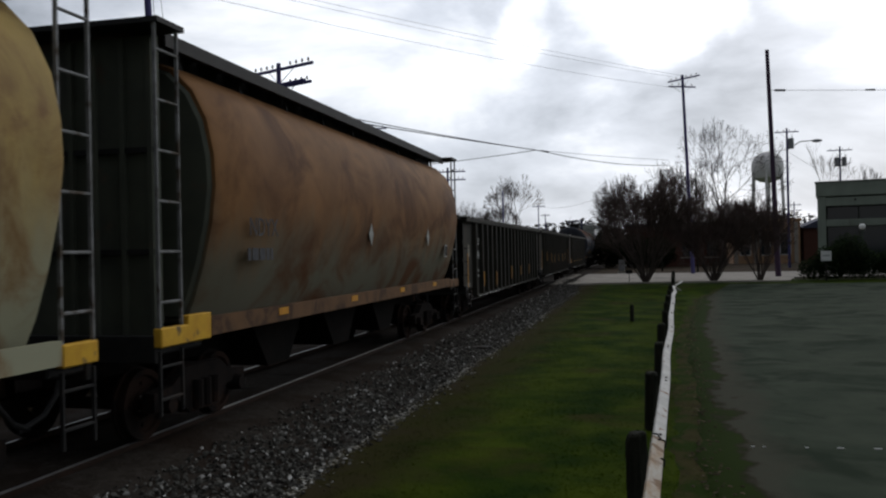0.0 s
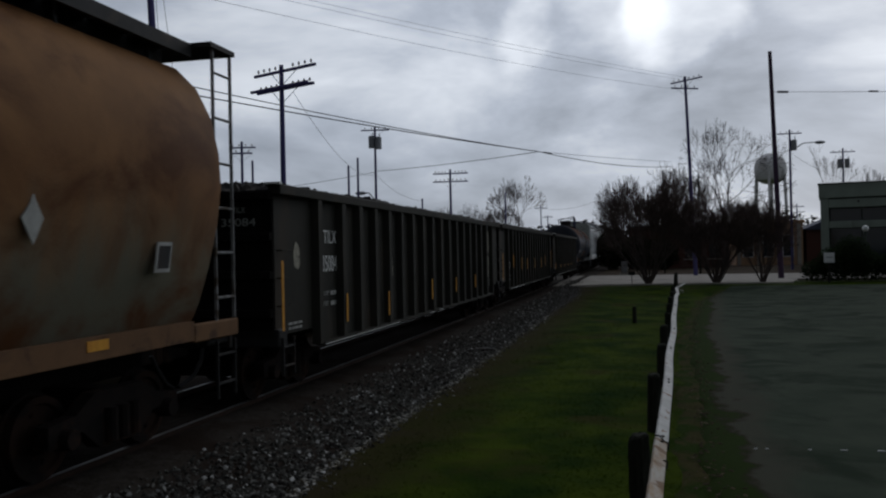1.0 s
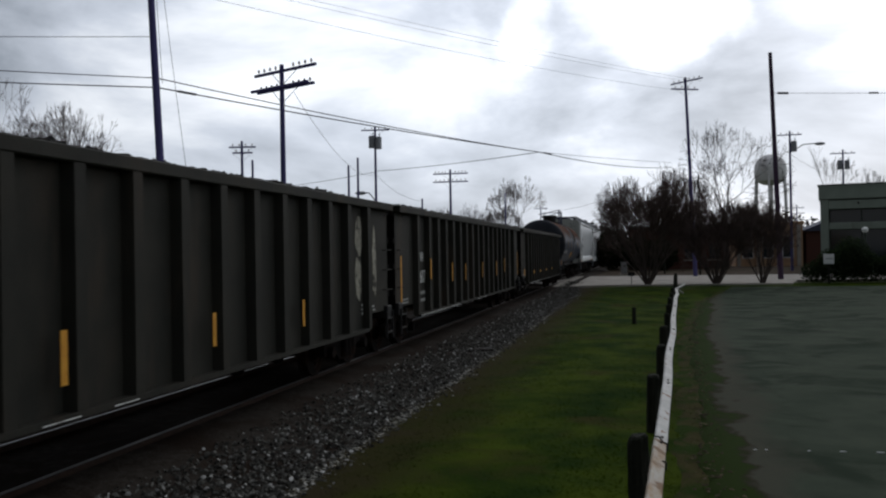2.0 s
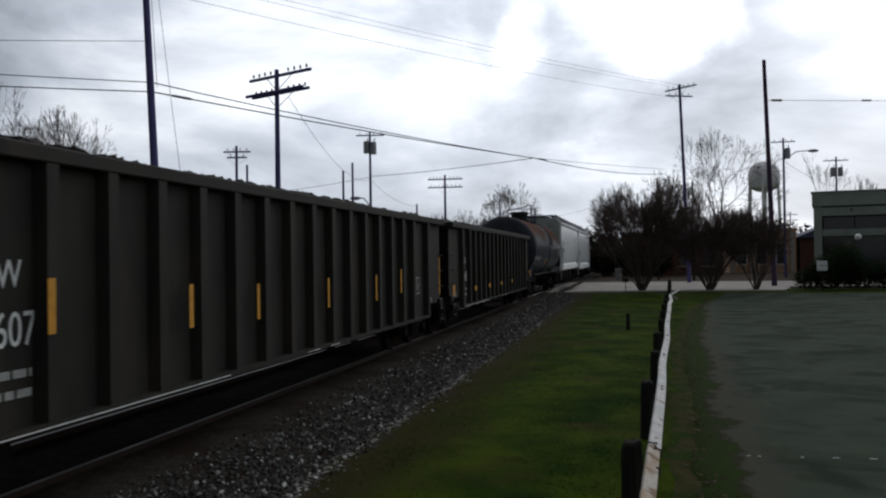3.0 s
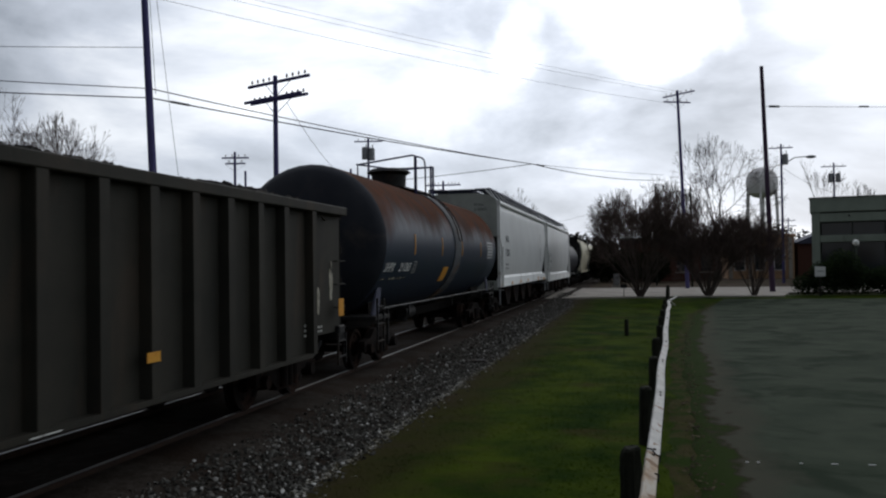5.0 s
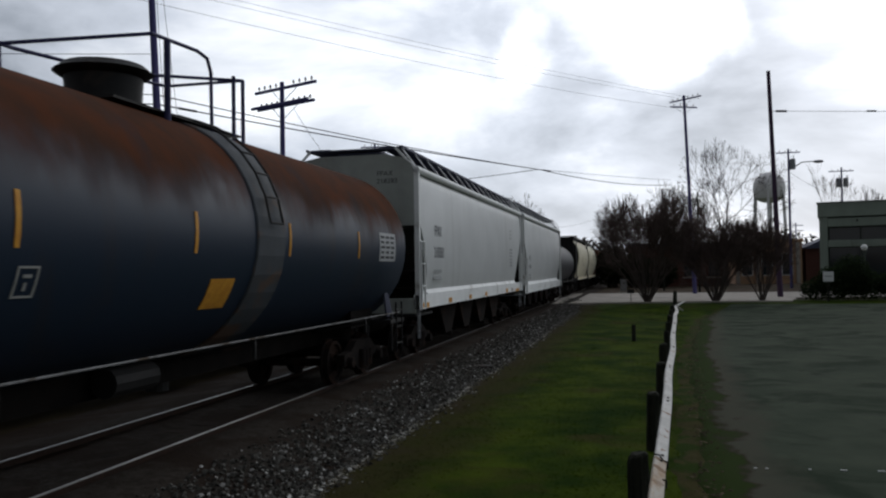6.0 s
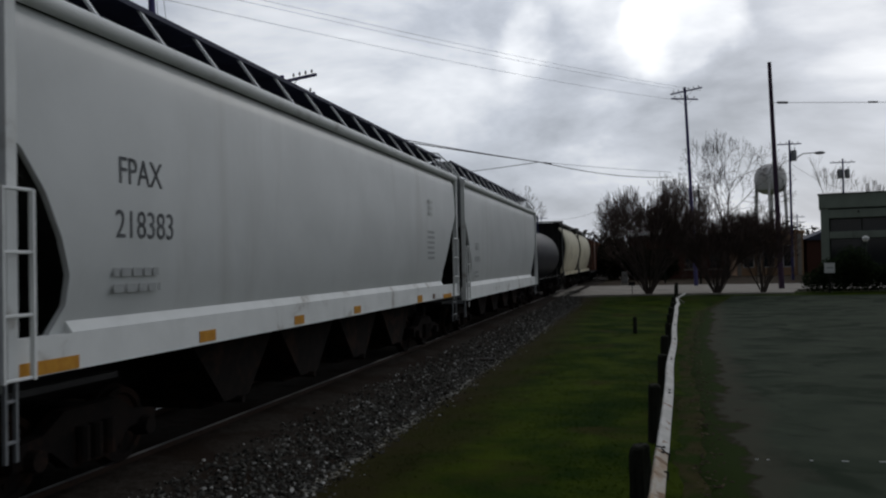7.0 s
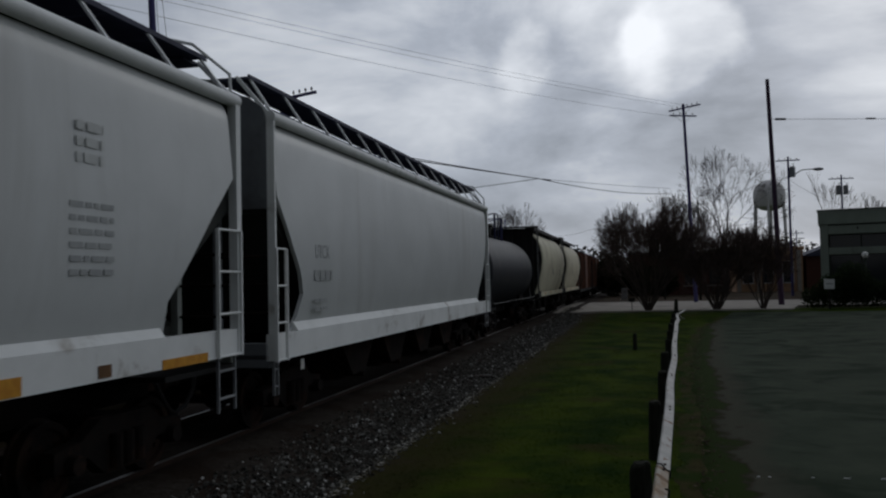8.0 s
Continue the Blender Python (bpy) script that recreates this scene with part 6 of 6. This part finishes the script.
# ---- trees ----
def limb_mesh(name, limbs, material, parent, sides):
    a = np.array([[*p] for p, q, r, s, l in limbs])
    b = np.array([[*q] for p, q, r, s, l in limbs])
    ra = np.array([r for p, q, r, s, l in limbs])[:, None]
    rb = np.array([s for p, q, r, s, l in limbs])[:, None]
    d = b - a
    d /= np.linalg.norm(d, axis=1)[:, None]
    ref = np.where(np.abs(d[:, 2:3]) > 0.9, np.array([[1.0, 0, 0]]), np.array([[0, 0, 1.0]]))
    u = np.cross(d, ref)
    u /= np.linalg.norm(u, axis=1)[:, None]
    v = np.cross(d, u)
    rows = []
    for k in range(sides):
        c, s = math.cos(k * math.tau / sides), math.sin(k * math.tau / sides)
        rows.append(a + (u * c + v * s) * ra)
    for k in range(sides):
        c, s = math.cos(k * math.tau / sides), math.sin(k * math.tau / sides)
        rows.append(b + (u * c + v * s) * rb)
    vs = np.stack(rows, 1).reshape(-1, 3)
    n = len(limbs)
    base = np.arange(n) * sides * 2
    faces = []
    for k in range(sides):
        j = (k + 1) % sides
        faces.append(np.stack([base + k, base + j, base + sides + j, base + sides + k], 1))
    me = bpy.data.meshes.new(name)
    me.from_pydata(vs.tolist(), [], np.concatenate(faces).tolist())
    me.materials.append(material)
    ob = new(name, me)
    ob.parent = parent
    return ob


def fork(rnd, p, d, length, r, level, out, angle, up, shrink):
    """A limb that bends a little, then forks, again and again, out to the twigs."""
    for _ in range(2):
        d = (d + Vector((rnd.gauss(0, 0.07), rnd.gauss(0, 0.07), rnd.gauss(0, 0.05) + up))).normalized()
        q = p + d * (length / 2)
        out.append((p, q, r, r * 0.88, level))
        p, r = q, r * 0.88
    if level == 0:
        return
    n = 3 if rnd.random() < 0.35 else 2
    across = d.orthogonal().normalized()
    turn = rnd.random() * math.tau
    for k in range(n):
        a = turn + math.tau * k / n + rnd.gauss(0, 0.35)
        tilt = radians(max(6.0, rnd.gauss(angle, 8))) * (0.55 if k == 0 else 1.0)
        side = Matrix.Rotation(a, 3, d) @ across
        fork(rnd, p, d * math.cos(tilt) + side * math.sin(tilt), length * rnd.uniform(*shrink), r * (0.80 if k == 0 else 0.64), level - 1, out, angle, up, shrink)


def forked_tree(name, label, x, y, height, width, stems, levels, seed, twig, r0, fan, angle, up, first, shrink=(0.66, 0.9), thin=0.01, group="bare trees"):
    """A bare tree of forking limbs, brought to its height and to the width of its crown."""
    rnd = random.Random(seed)
    tree = thing(name, label, "tree", pose(x, y, rise(y) - 0.1), group)
    limbs = []
    for s in range(stems):
        a = math.tau * (s + 0.7 * rnd.random()) / stems
        lean = fan * rnd.uniform(0.45, 1.15)
        d = Vector((math.cos(a) * lean, math.sin(a) * lean, 1)).normalized()
        o = Vector((math.cos(a) * r0 * 1.5, math.sin(a) * r0 * 1.5, 0)) if stems > 1 else Vector((0, 0, 0))
        fork(rnd, o, d, first * rnd.uniform(0.75, 1.15), r0, levels, limbs, angle, up, shrink)
    top = max(q.z for p, q, r, e, l in limbs)
    across = sorted(q.x for p, q, r, e, l in limbs)
    lo, hi = across[int(len(limbs) * 0.015)], across[int(len(limbs) * 0.985)]
    k, w, lean = height / top, width / (hi - lo), (hi + lo) / 2 / top
    place = lambda v: Vector(((v.x - lean * v.z) * w, v.y * w, v.z * k))
    grown = [(place(p), place(q), max(r, thin), max(e, thin), l) for p, q, r, e, l in limbs]
    limb_mesh("trunk", [b for b in grown if b[4] >= levels - 1], M_BARK, tree, 7)
    limb_mesh("crown", [b for b in grown if b[4] < levels - 1], twig, tree, 3)
    return tree


SHRUB = "bare many-stemmed crape myrtle with dense dark twigs"
forked_tree("crape_myrtle", SHRUB, 0.34, 55.0, 7.7, 6.0, 24, 7, 1, M_TWIG, 0.055, 0.85, 14, 0.02, 1.5, (0.74, 0.95), thin=0.0075)
forked_tree("crape_myrtle", SHRUB, 4.54, 55.6, 6.6, 5.2, 22, 7, 2, M_TWIG, 0.055, 0.80, 14, 0.02, 1.4, (0.74, 0.95), thin=0.0075)
forked_tree("crape_myrtle", SHRUB, 7.36, 55.8, 5.6, 4.0, 13, 7, 3, M_TWIG, 0.05, 0.60, 14, 0.02, 1.3, (0.74, 0.95), thin=0.007)
TALL = "tall bare tree with a domed fan of forking limbs"
forked_tree("bare_tree", TALL, 9.0, 96.0, 16.6, 11.6, 2, 8, 24, M_TREEBARK, 0.22, 0.35, 31, 0.0, 4.6, (0.70, 0.88), thin=0.014)
forked_tree("bare_tree", "bare tree with spreading limbs behind the street", 5.2, 101.0, 12.6, 7.5, 2, 7, 14, M_TREEBARK, 0.16, 0.3, 27, 0.01, 3.0, thin=0.013)
GREY = "bare grey tree beside the track"
forked_tree("bare_tree", GREY, -17.0, 112.0, 12.8, 7.6, 2, 8, 5, M_FARTWIG, 0.24, 0.2, 24, 0.012, 3.2, (0.7, 0.92), thin=0.016)
forked_tree("bare_tree", GREY, -22.0, 112.0, 9.4, 6.4, 3, 7, 6, M_FARTWIG, 0.16, 0.5, 30, 0.0, 2.2, thin=0.014)
forked_tree("bare_tree", GREY, -25.5, 106.0, 8.4, 5.5, 2, 7, 16, M_FARTWIG, 0.15, 0.4, 28, 0.01, 2.2, thin=0.014)
forked_tree("bare_tree", "bare grey tree behind the track", -54.5, 62.0, 18.4, 8.5, 2, 8, 7, M_FARTWIG, 0.22, 0.2, 24, 0.01, 3.6, thin=0.014)
forked_tree("bare_tree", "bare grey tree behind the track", -50.0, 66.0, 17.2, 7.5, 2, 8, 8, M_FARTWIG, 0.20, 0.2, 24, 0.01, 3.4, thin=0.014)
forked_tree("bare_tree", "thin bare tree behind the office", 20.3, 98.0, 13.5, 4.4, 1, 6, 9, M_FARTWIG, 0.12, 0.0, 18, 0.03, 4.0, thin=0.012)
forked_tree("bare_tree", "thin bare tree behind the office", 24.2, 98.0, 11.0, 4.4, 1, 6, 10, M_FARTWIG, 0.10, 0.0, 20, 0.03, 3.4, thin=0.012)

LEAF_V = [(-1, 0, 0), (0, -0.6, 0.15), (1, 0, 0), (0, 0.6, -0.15)]
LEAF_F = [(0, 1, 2, 3)]


def clumps(name, label, category, material, n, boxes, size, seed):
    """Leaves or twig tips that fill a row of uneven mounds. boxes: x, y, radius x, radius y, height."""
    rnd = np.random.RandomState(seed)
    tot = sum(b[2] * b[4] for b in boxes)
    rows = []
    for x, y, rx, ry, h in boxes:
        m = int(n * rx * h / tot)
        v = rnd.randn(m, 3)
        v /= np.linalg.norm(v, axis=1)[:, None]
        v *= (rnd.rand(m, 1) ** 0.4)
        v *= 1 + 0.18 * np.array([[noise.noise((a * 3 + x, b * 3, c * 3))] for a, b, c in v])
        rows.append(np.c_[x + v[:, 0] * rx, y + v[:, 1] * ry, np.maximum(0.0, rise(y) + h * (0.5 + 0.5 * v[:, 2]))])
    p = np.concatenate(rows)
    m = len(p)
    s = size * (0.6 + 0.8 * rnd.rand(m))
    return scatter(name, material, label, category, LEAF_V, LEAF_F, np.c_[p, s, s, s, rnd.rand(m) * 6.28, rnd.rand(m) * 6.28])


rw = random.Random(20)
M_BRAMBLE = island_tones("bramble_leaves", [(0.0, (0.010, 0.014, 0.007)), (0.6, (0.018, 0.024, 0.011)), (1.0, (0.034, 0.038, 0.018))], 0.9)
M_WOODS = island_tones("far_woods", [(0.0, (0.045, 0.045, 0.038)), (0.6, (0.075, 0.070, 0.060)), (1.0, (0.11, 0.10, 0.09))])
clumps("far_woods", "distant line of dull winter woods", "woods", M_WOODS, 26000,
       [(x, 190 + rw.uniform(-15, 15), rw.uniform(5, 8), 5, rw.uniform(7, 10.5)) for x in range(-110, 110, 7)], 0.45, 31)
clumps("evergreen_shrubs", "dark evergreen shrubs beside the crossing", "shrub", M_BRAMBLE, 46000,
       [(-3.2, 96, 2.2, 2.0, 4.6), (-0.6, 95, 2.0, 2.0, 3.8), (1.8, 92, 2.0, 1.8, 3.4)], 0.09, 32)
clumps("track_weeds", "rough dark weeds and brambles on the far side of the track", "weeds", M_BRAMBLE, 60000,
       [(-10.6 + rw.uniform(-0.3, 0.3), y, 0.9, 1.3, rw.uniform(0.9, 1.35)) for y in range(2, 58, 2)] + [(-13.0 + rw.uniform(-0.6, 0.6), y, 1.4, 1.5, rw.uniform(0.8, 1.5)) for y in range(4, 58, 2)], 0.09, 33)
clumps("hedge", "dark clipped evergreen hedge in front of the office", "hedge", M_HEDGE, 70000,
       [(10.5, 56.0, 0.9, 0.8, 1.35), (11.6, 56.0, 1.2, 1.0, 2.2), (12.7, 56.4, 1.2, 1.1, 2.9)] + [(13.6 + 1.6 * i, 56.3, 1.3, 1.1, 1.75 + 0.2 * rw.random()) for i in range(14)], 0.065, 34)


# ---- buildings and street furniture ----
def office():
    b = thing("office_building", "grey-green concrete office with dark window bands and a flat roof", "building", pose(15.3, 79.0, 0, 0, 0, -12))
    W, D, H = 32.0, 18.0, 7.55
    part("wall", box(B(), 0.35, W - 0.35, 2.2, D, -0.4, H - 0.3), M_CONCRETE, b)
    for x in (0.0, W - 0.66):
        part("corner_pier", box(B(), x, x + 0.66, 0.0, 2.19, -0.4, 6.315, 0.02), M_CONCRETE, b)
    part("parapet", box(B(), -0.12, W + 0.12, -0.12, D + 0.12, 6.32, H, 0.03), M_CONCRETE, b)
    part("roof_cap", box(B(), -0.2, W + 0.2, -0.2, D + 0.2, H, H + 0.07), M_GREENTRIM, b)
    # dark green strip standing in for the shadow line under the parapet
    part("soffit_strip", box(B(), 0.67, W - 0.67, 0.25, 2.19, 6.20, 6.315), M_GREENTRIM, b, "recessed strip painted dark for the parapet's shadow line")
    part("spandrel", box(B(), 0.67, W - 0.67, 0.02, 2.19, 5.46, 6.195, 0.02), M_CONCRETE, b)
    part("spandrel", box(B(), 0.67, W - 0.67, 0.02, 2.19, 3.67, 4.27, 0.02), M_CONCRETE, b)
    for i in range(9):
        part("soffit_lamp", tube(B(), (3.0 + 3.2 * i, 0.0, 5.98), (3.0 + 3.2 * i, -0.16, 5.90), 0.07, seg=8), M_BLACK, b)
    n = 12
    for z0, z1 in ((4.275, 5.455), (0.5, 3.665)):
        for i in range(n):
            x0 = 0.69 + (W - 1.38) * i / n
            x1 = 0.69 + (W - 1.38) * (i + 1) / n
            win = part("window", box(B(), x0, x0 + 0.10, 1.72, 2.0, z0, z1), M_GREENTRIM, b, "dark green mullion")
            part("pane", box(B(), x0 + 0.10, x1, 1.85, 1.87, z0 + 0.02, z1 - 0.02), M_GLASS, win, "dark reflective glass")
    part("plinth", box(B(), 0.67, W - 0.67, 0.05, 2.19, -0.4, 0.48), M_CONCRETE, b)


office()


def brick_store():
    b = thing("brick_building", "low red-brown brick building with dark openings", "building", pose(-1.5, 98.0, 0))
    part("wall", box(B(), 0, 11.0, 0, 9, -0.4, 4.6), M_BRICK, b)
    part("roof", box(B(), -0.25, 11.25, -0.25, 9.25, 4.6, 4.9, 0.02), M_ROOF, b)
    for i in range(4):
        x = 0.9 + i * 2.6
        w = part("window", box(B(), x, x + 1.5, -0.06, -0.01, 1.0, 2.9), M_BRICK, b)
        part("pane", box(B(), x + 0.1, x + 1.4, -0.075, -0.062, 1.1, 2.8), M_GLASS, w)
        part("sill", box(B(), x - 0.1, x + 1.6, -0.14, -0.01, 0.86, 0.98), M_SIDEWALK, w)


def stucco_store():
    b = thing("stucco_building", "tan stucco building with pale pilasters and dark windows", "building", pose(11.2, 108.0, 0))
    part("wall", box(B(), 0, 7.7, 0, 10, -0.4, 4.9), M_ORANGE, b)
    part("cornice", box(B(), -0.2, 7.9, -0.2, 10.2, 4.9, 5.3, 0.04), M_ORANGE, b)
    for x in (0.1, 2.4, 4.7, 7.0):
        part("pilaster", box(B(), x, x + 0.45, -0.22, -0.005, -0.4, 4.89, 0.02), M_SIDEWALK, b)
    for x in (0.75, 3.05, 5.35):
        w = part("window", box(B(), x, x + 1.3, -0.07, -0.01, 0.9, 3.6), M_WHITEPAINT, b, "white window frame")
        part("pane", box(B(), x + 0.1, x + 1.2, -0.085, -0.072, 1.0, 3.5), M_GLASS, w)
    s = thing("dark_shed", "dark low shed beside a tan building", "building", pose(19.3, 108.0, 0))
    part("wall", box(B(), 0, 6, 0, 6, -0.4, 4.2), M_BRICK, s)
    part("roof", loft(B(), [[(x, y, z) for x, z in ((-0.3, 4.2), (3, 5.6), (6.3, 4.2), (6.0, 4.1), (0.0, 4.1))] for y in (-0.4, 6.4)]), M_ROOF, s)


brick_store()
stucco_store()


def water_tower():
    t = thing("water_tower", "pale round water tower on tall legs in the distance", "water tower", pose(35.2, 247.5, 0))
    bm = B()
    prof = [(19.6, 0.8), (19.9, 2.2), (20.8, 3.7), (22.2, 4.15), (23.6, 4.35), (25.2, 4.2), (26.6, 3.6), (27.6, 2.4), (28.2, 1.0)]
    rings = [[(r * math.cos(a * math.tau / 32), r * math.sin(a * math.tau / 32), z) for a in range(32)] for z, r in prof]
    part("tank", loft(bm, rings), M_TOWER, t, smooth=True)
    for k in range(6):
        a = k * math.tau / 6 + 0.3
        part("leg", tube(B(), (5.2 * math.cos(a), 5.2 * math.sin(a), -0.4), (4.15 * math.cos(a), 4.15 * math.sin(a), 22.8), 0.30, seg=8), M_TOWER, t)
        b = a + math.tau / 6
        for z0, z1 in ((1, 10), (10, 19)):
            part("brace", tube(B(), (5.1 * math.cos(a), 5.1 * math.sin(a), z0), (4.7 * math.cos(b), 4.7 * math.sin(b), z1), 0.06, seg=6), M_TOWER, t)
    part("riser", tube(B(), (0, 0, -0.4), (0, 0, 20), 0.7, seg=12), M_TOWER, t)


water_tower()


def street_bits():
    s = thing("post_sign", "small white sign on a dark post at the hedge", "sign", pose(11.03, 54.8, 0))
    part("post", box(B(), -0.05, 0.05, -0.05, 0.05, -0.3, 1.15), M_POST, s)
    part("board", box(B(), -0.3, 0.3, -0.09, -0.055, 1.12, 1.72, 0.01), M_WHITEPAINT, s)
    part("print_bar", box(B(), -0.2, 0.2, -0.096, -0.091, 1.40, 1.48), M_PALEINK, s)
    g = thing("globe_lamp", "white globe lamp on a slim dark post", "street lamp", pose(14.08, 58.9, 0))
    part("post", tube(B(), (0, 0, -0.3), (0, 0, 2.95), 0.06, seg=10), M_GREENTRIM, g)
    bm = B()
    bmesh.ops.create_uvsphere(bm, u_segments=20, v_segments=12, radius=0.20)
    bmesh.ops.translate(bm, verts=bm.verts[:], vec=(0, 0, 3.22))
    part("globe", bm, M_GLOBE, g, "milk-white globe", smooth=True)
    part("collar", tube(B(), (0, 0, 2.9), (0, 0, 3.0), 0.13, seg=12), M_GREENTRIM, g)
    c = thing("signal_cabinet", "grey metal signal cabinet beside the crossing", "cabinet", pose(-1.6, 76.0, 0))
    part("case", box(B(), -0.26, 0.26, -0.22, 0.22, 0.1, 1.05, 0.03), M_LADDER, c)
    part("foot", box(B(), -0.36, 0.36, -0.3, 0.3, -0.3, 0.1), M_SIDEWALK, c)
    part("lid", box(B(), -0.3, 0.3, -0.26, 0.26, 1.05, 1.11, 0.02), M_LADDER, c)
    m = thing("marker_sign", "small dark marker sign on a thin stake", "sign", pose(-0.7, 54.9, 0))
    part("stake", box(B(), -0.02, 0.02, -0.02, 0.02, -0.3, 0.7), M_POST, m)
    part("board", box(B(), -0.22, 0.2, -0.035, -0.02, 0.5, 0.75), M_BLACK, m)


street_bits()


make_track()
make_stones()
make_grit()
make_grass()


# ---- what moves ----
def motions():
    times = [0.0, 0.5, 1.0, 1.5, 2.0, 2.5, 3.0, 3.5, 4.0, 4.5, 5.0, 5.5, 6.0, 6.5, 7.0, 7.5, 8.0]
    for car, s0 in CARS:
        walk(car, [(t, pose(TRACK_X, s0 - travelled(t), 0)) for t in times])
    for axle in WHEELS:
        y, z = axle.location.y, axle.location.z
        walk(axle, [(i / FPS, pose(0, y, z, math.degrees(travelled(i / FPS) / 0.42))) for i in range(0, 241)])


motions()
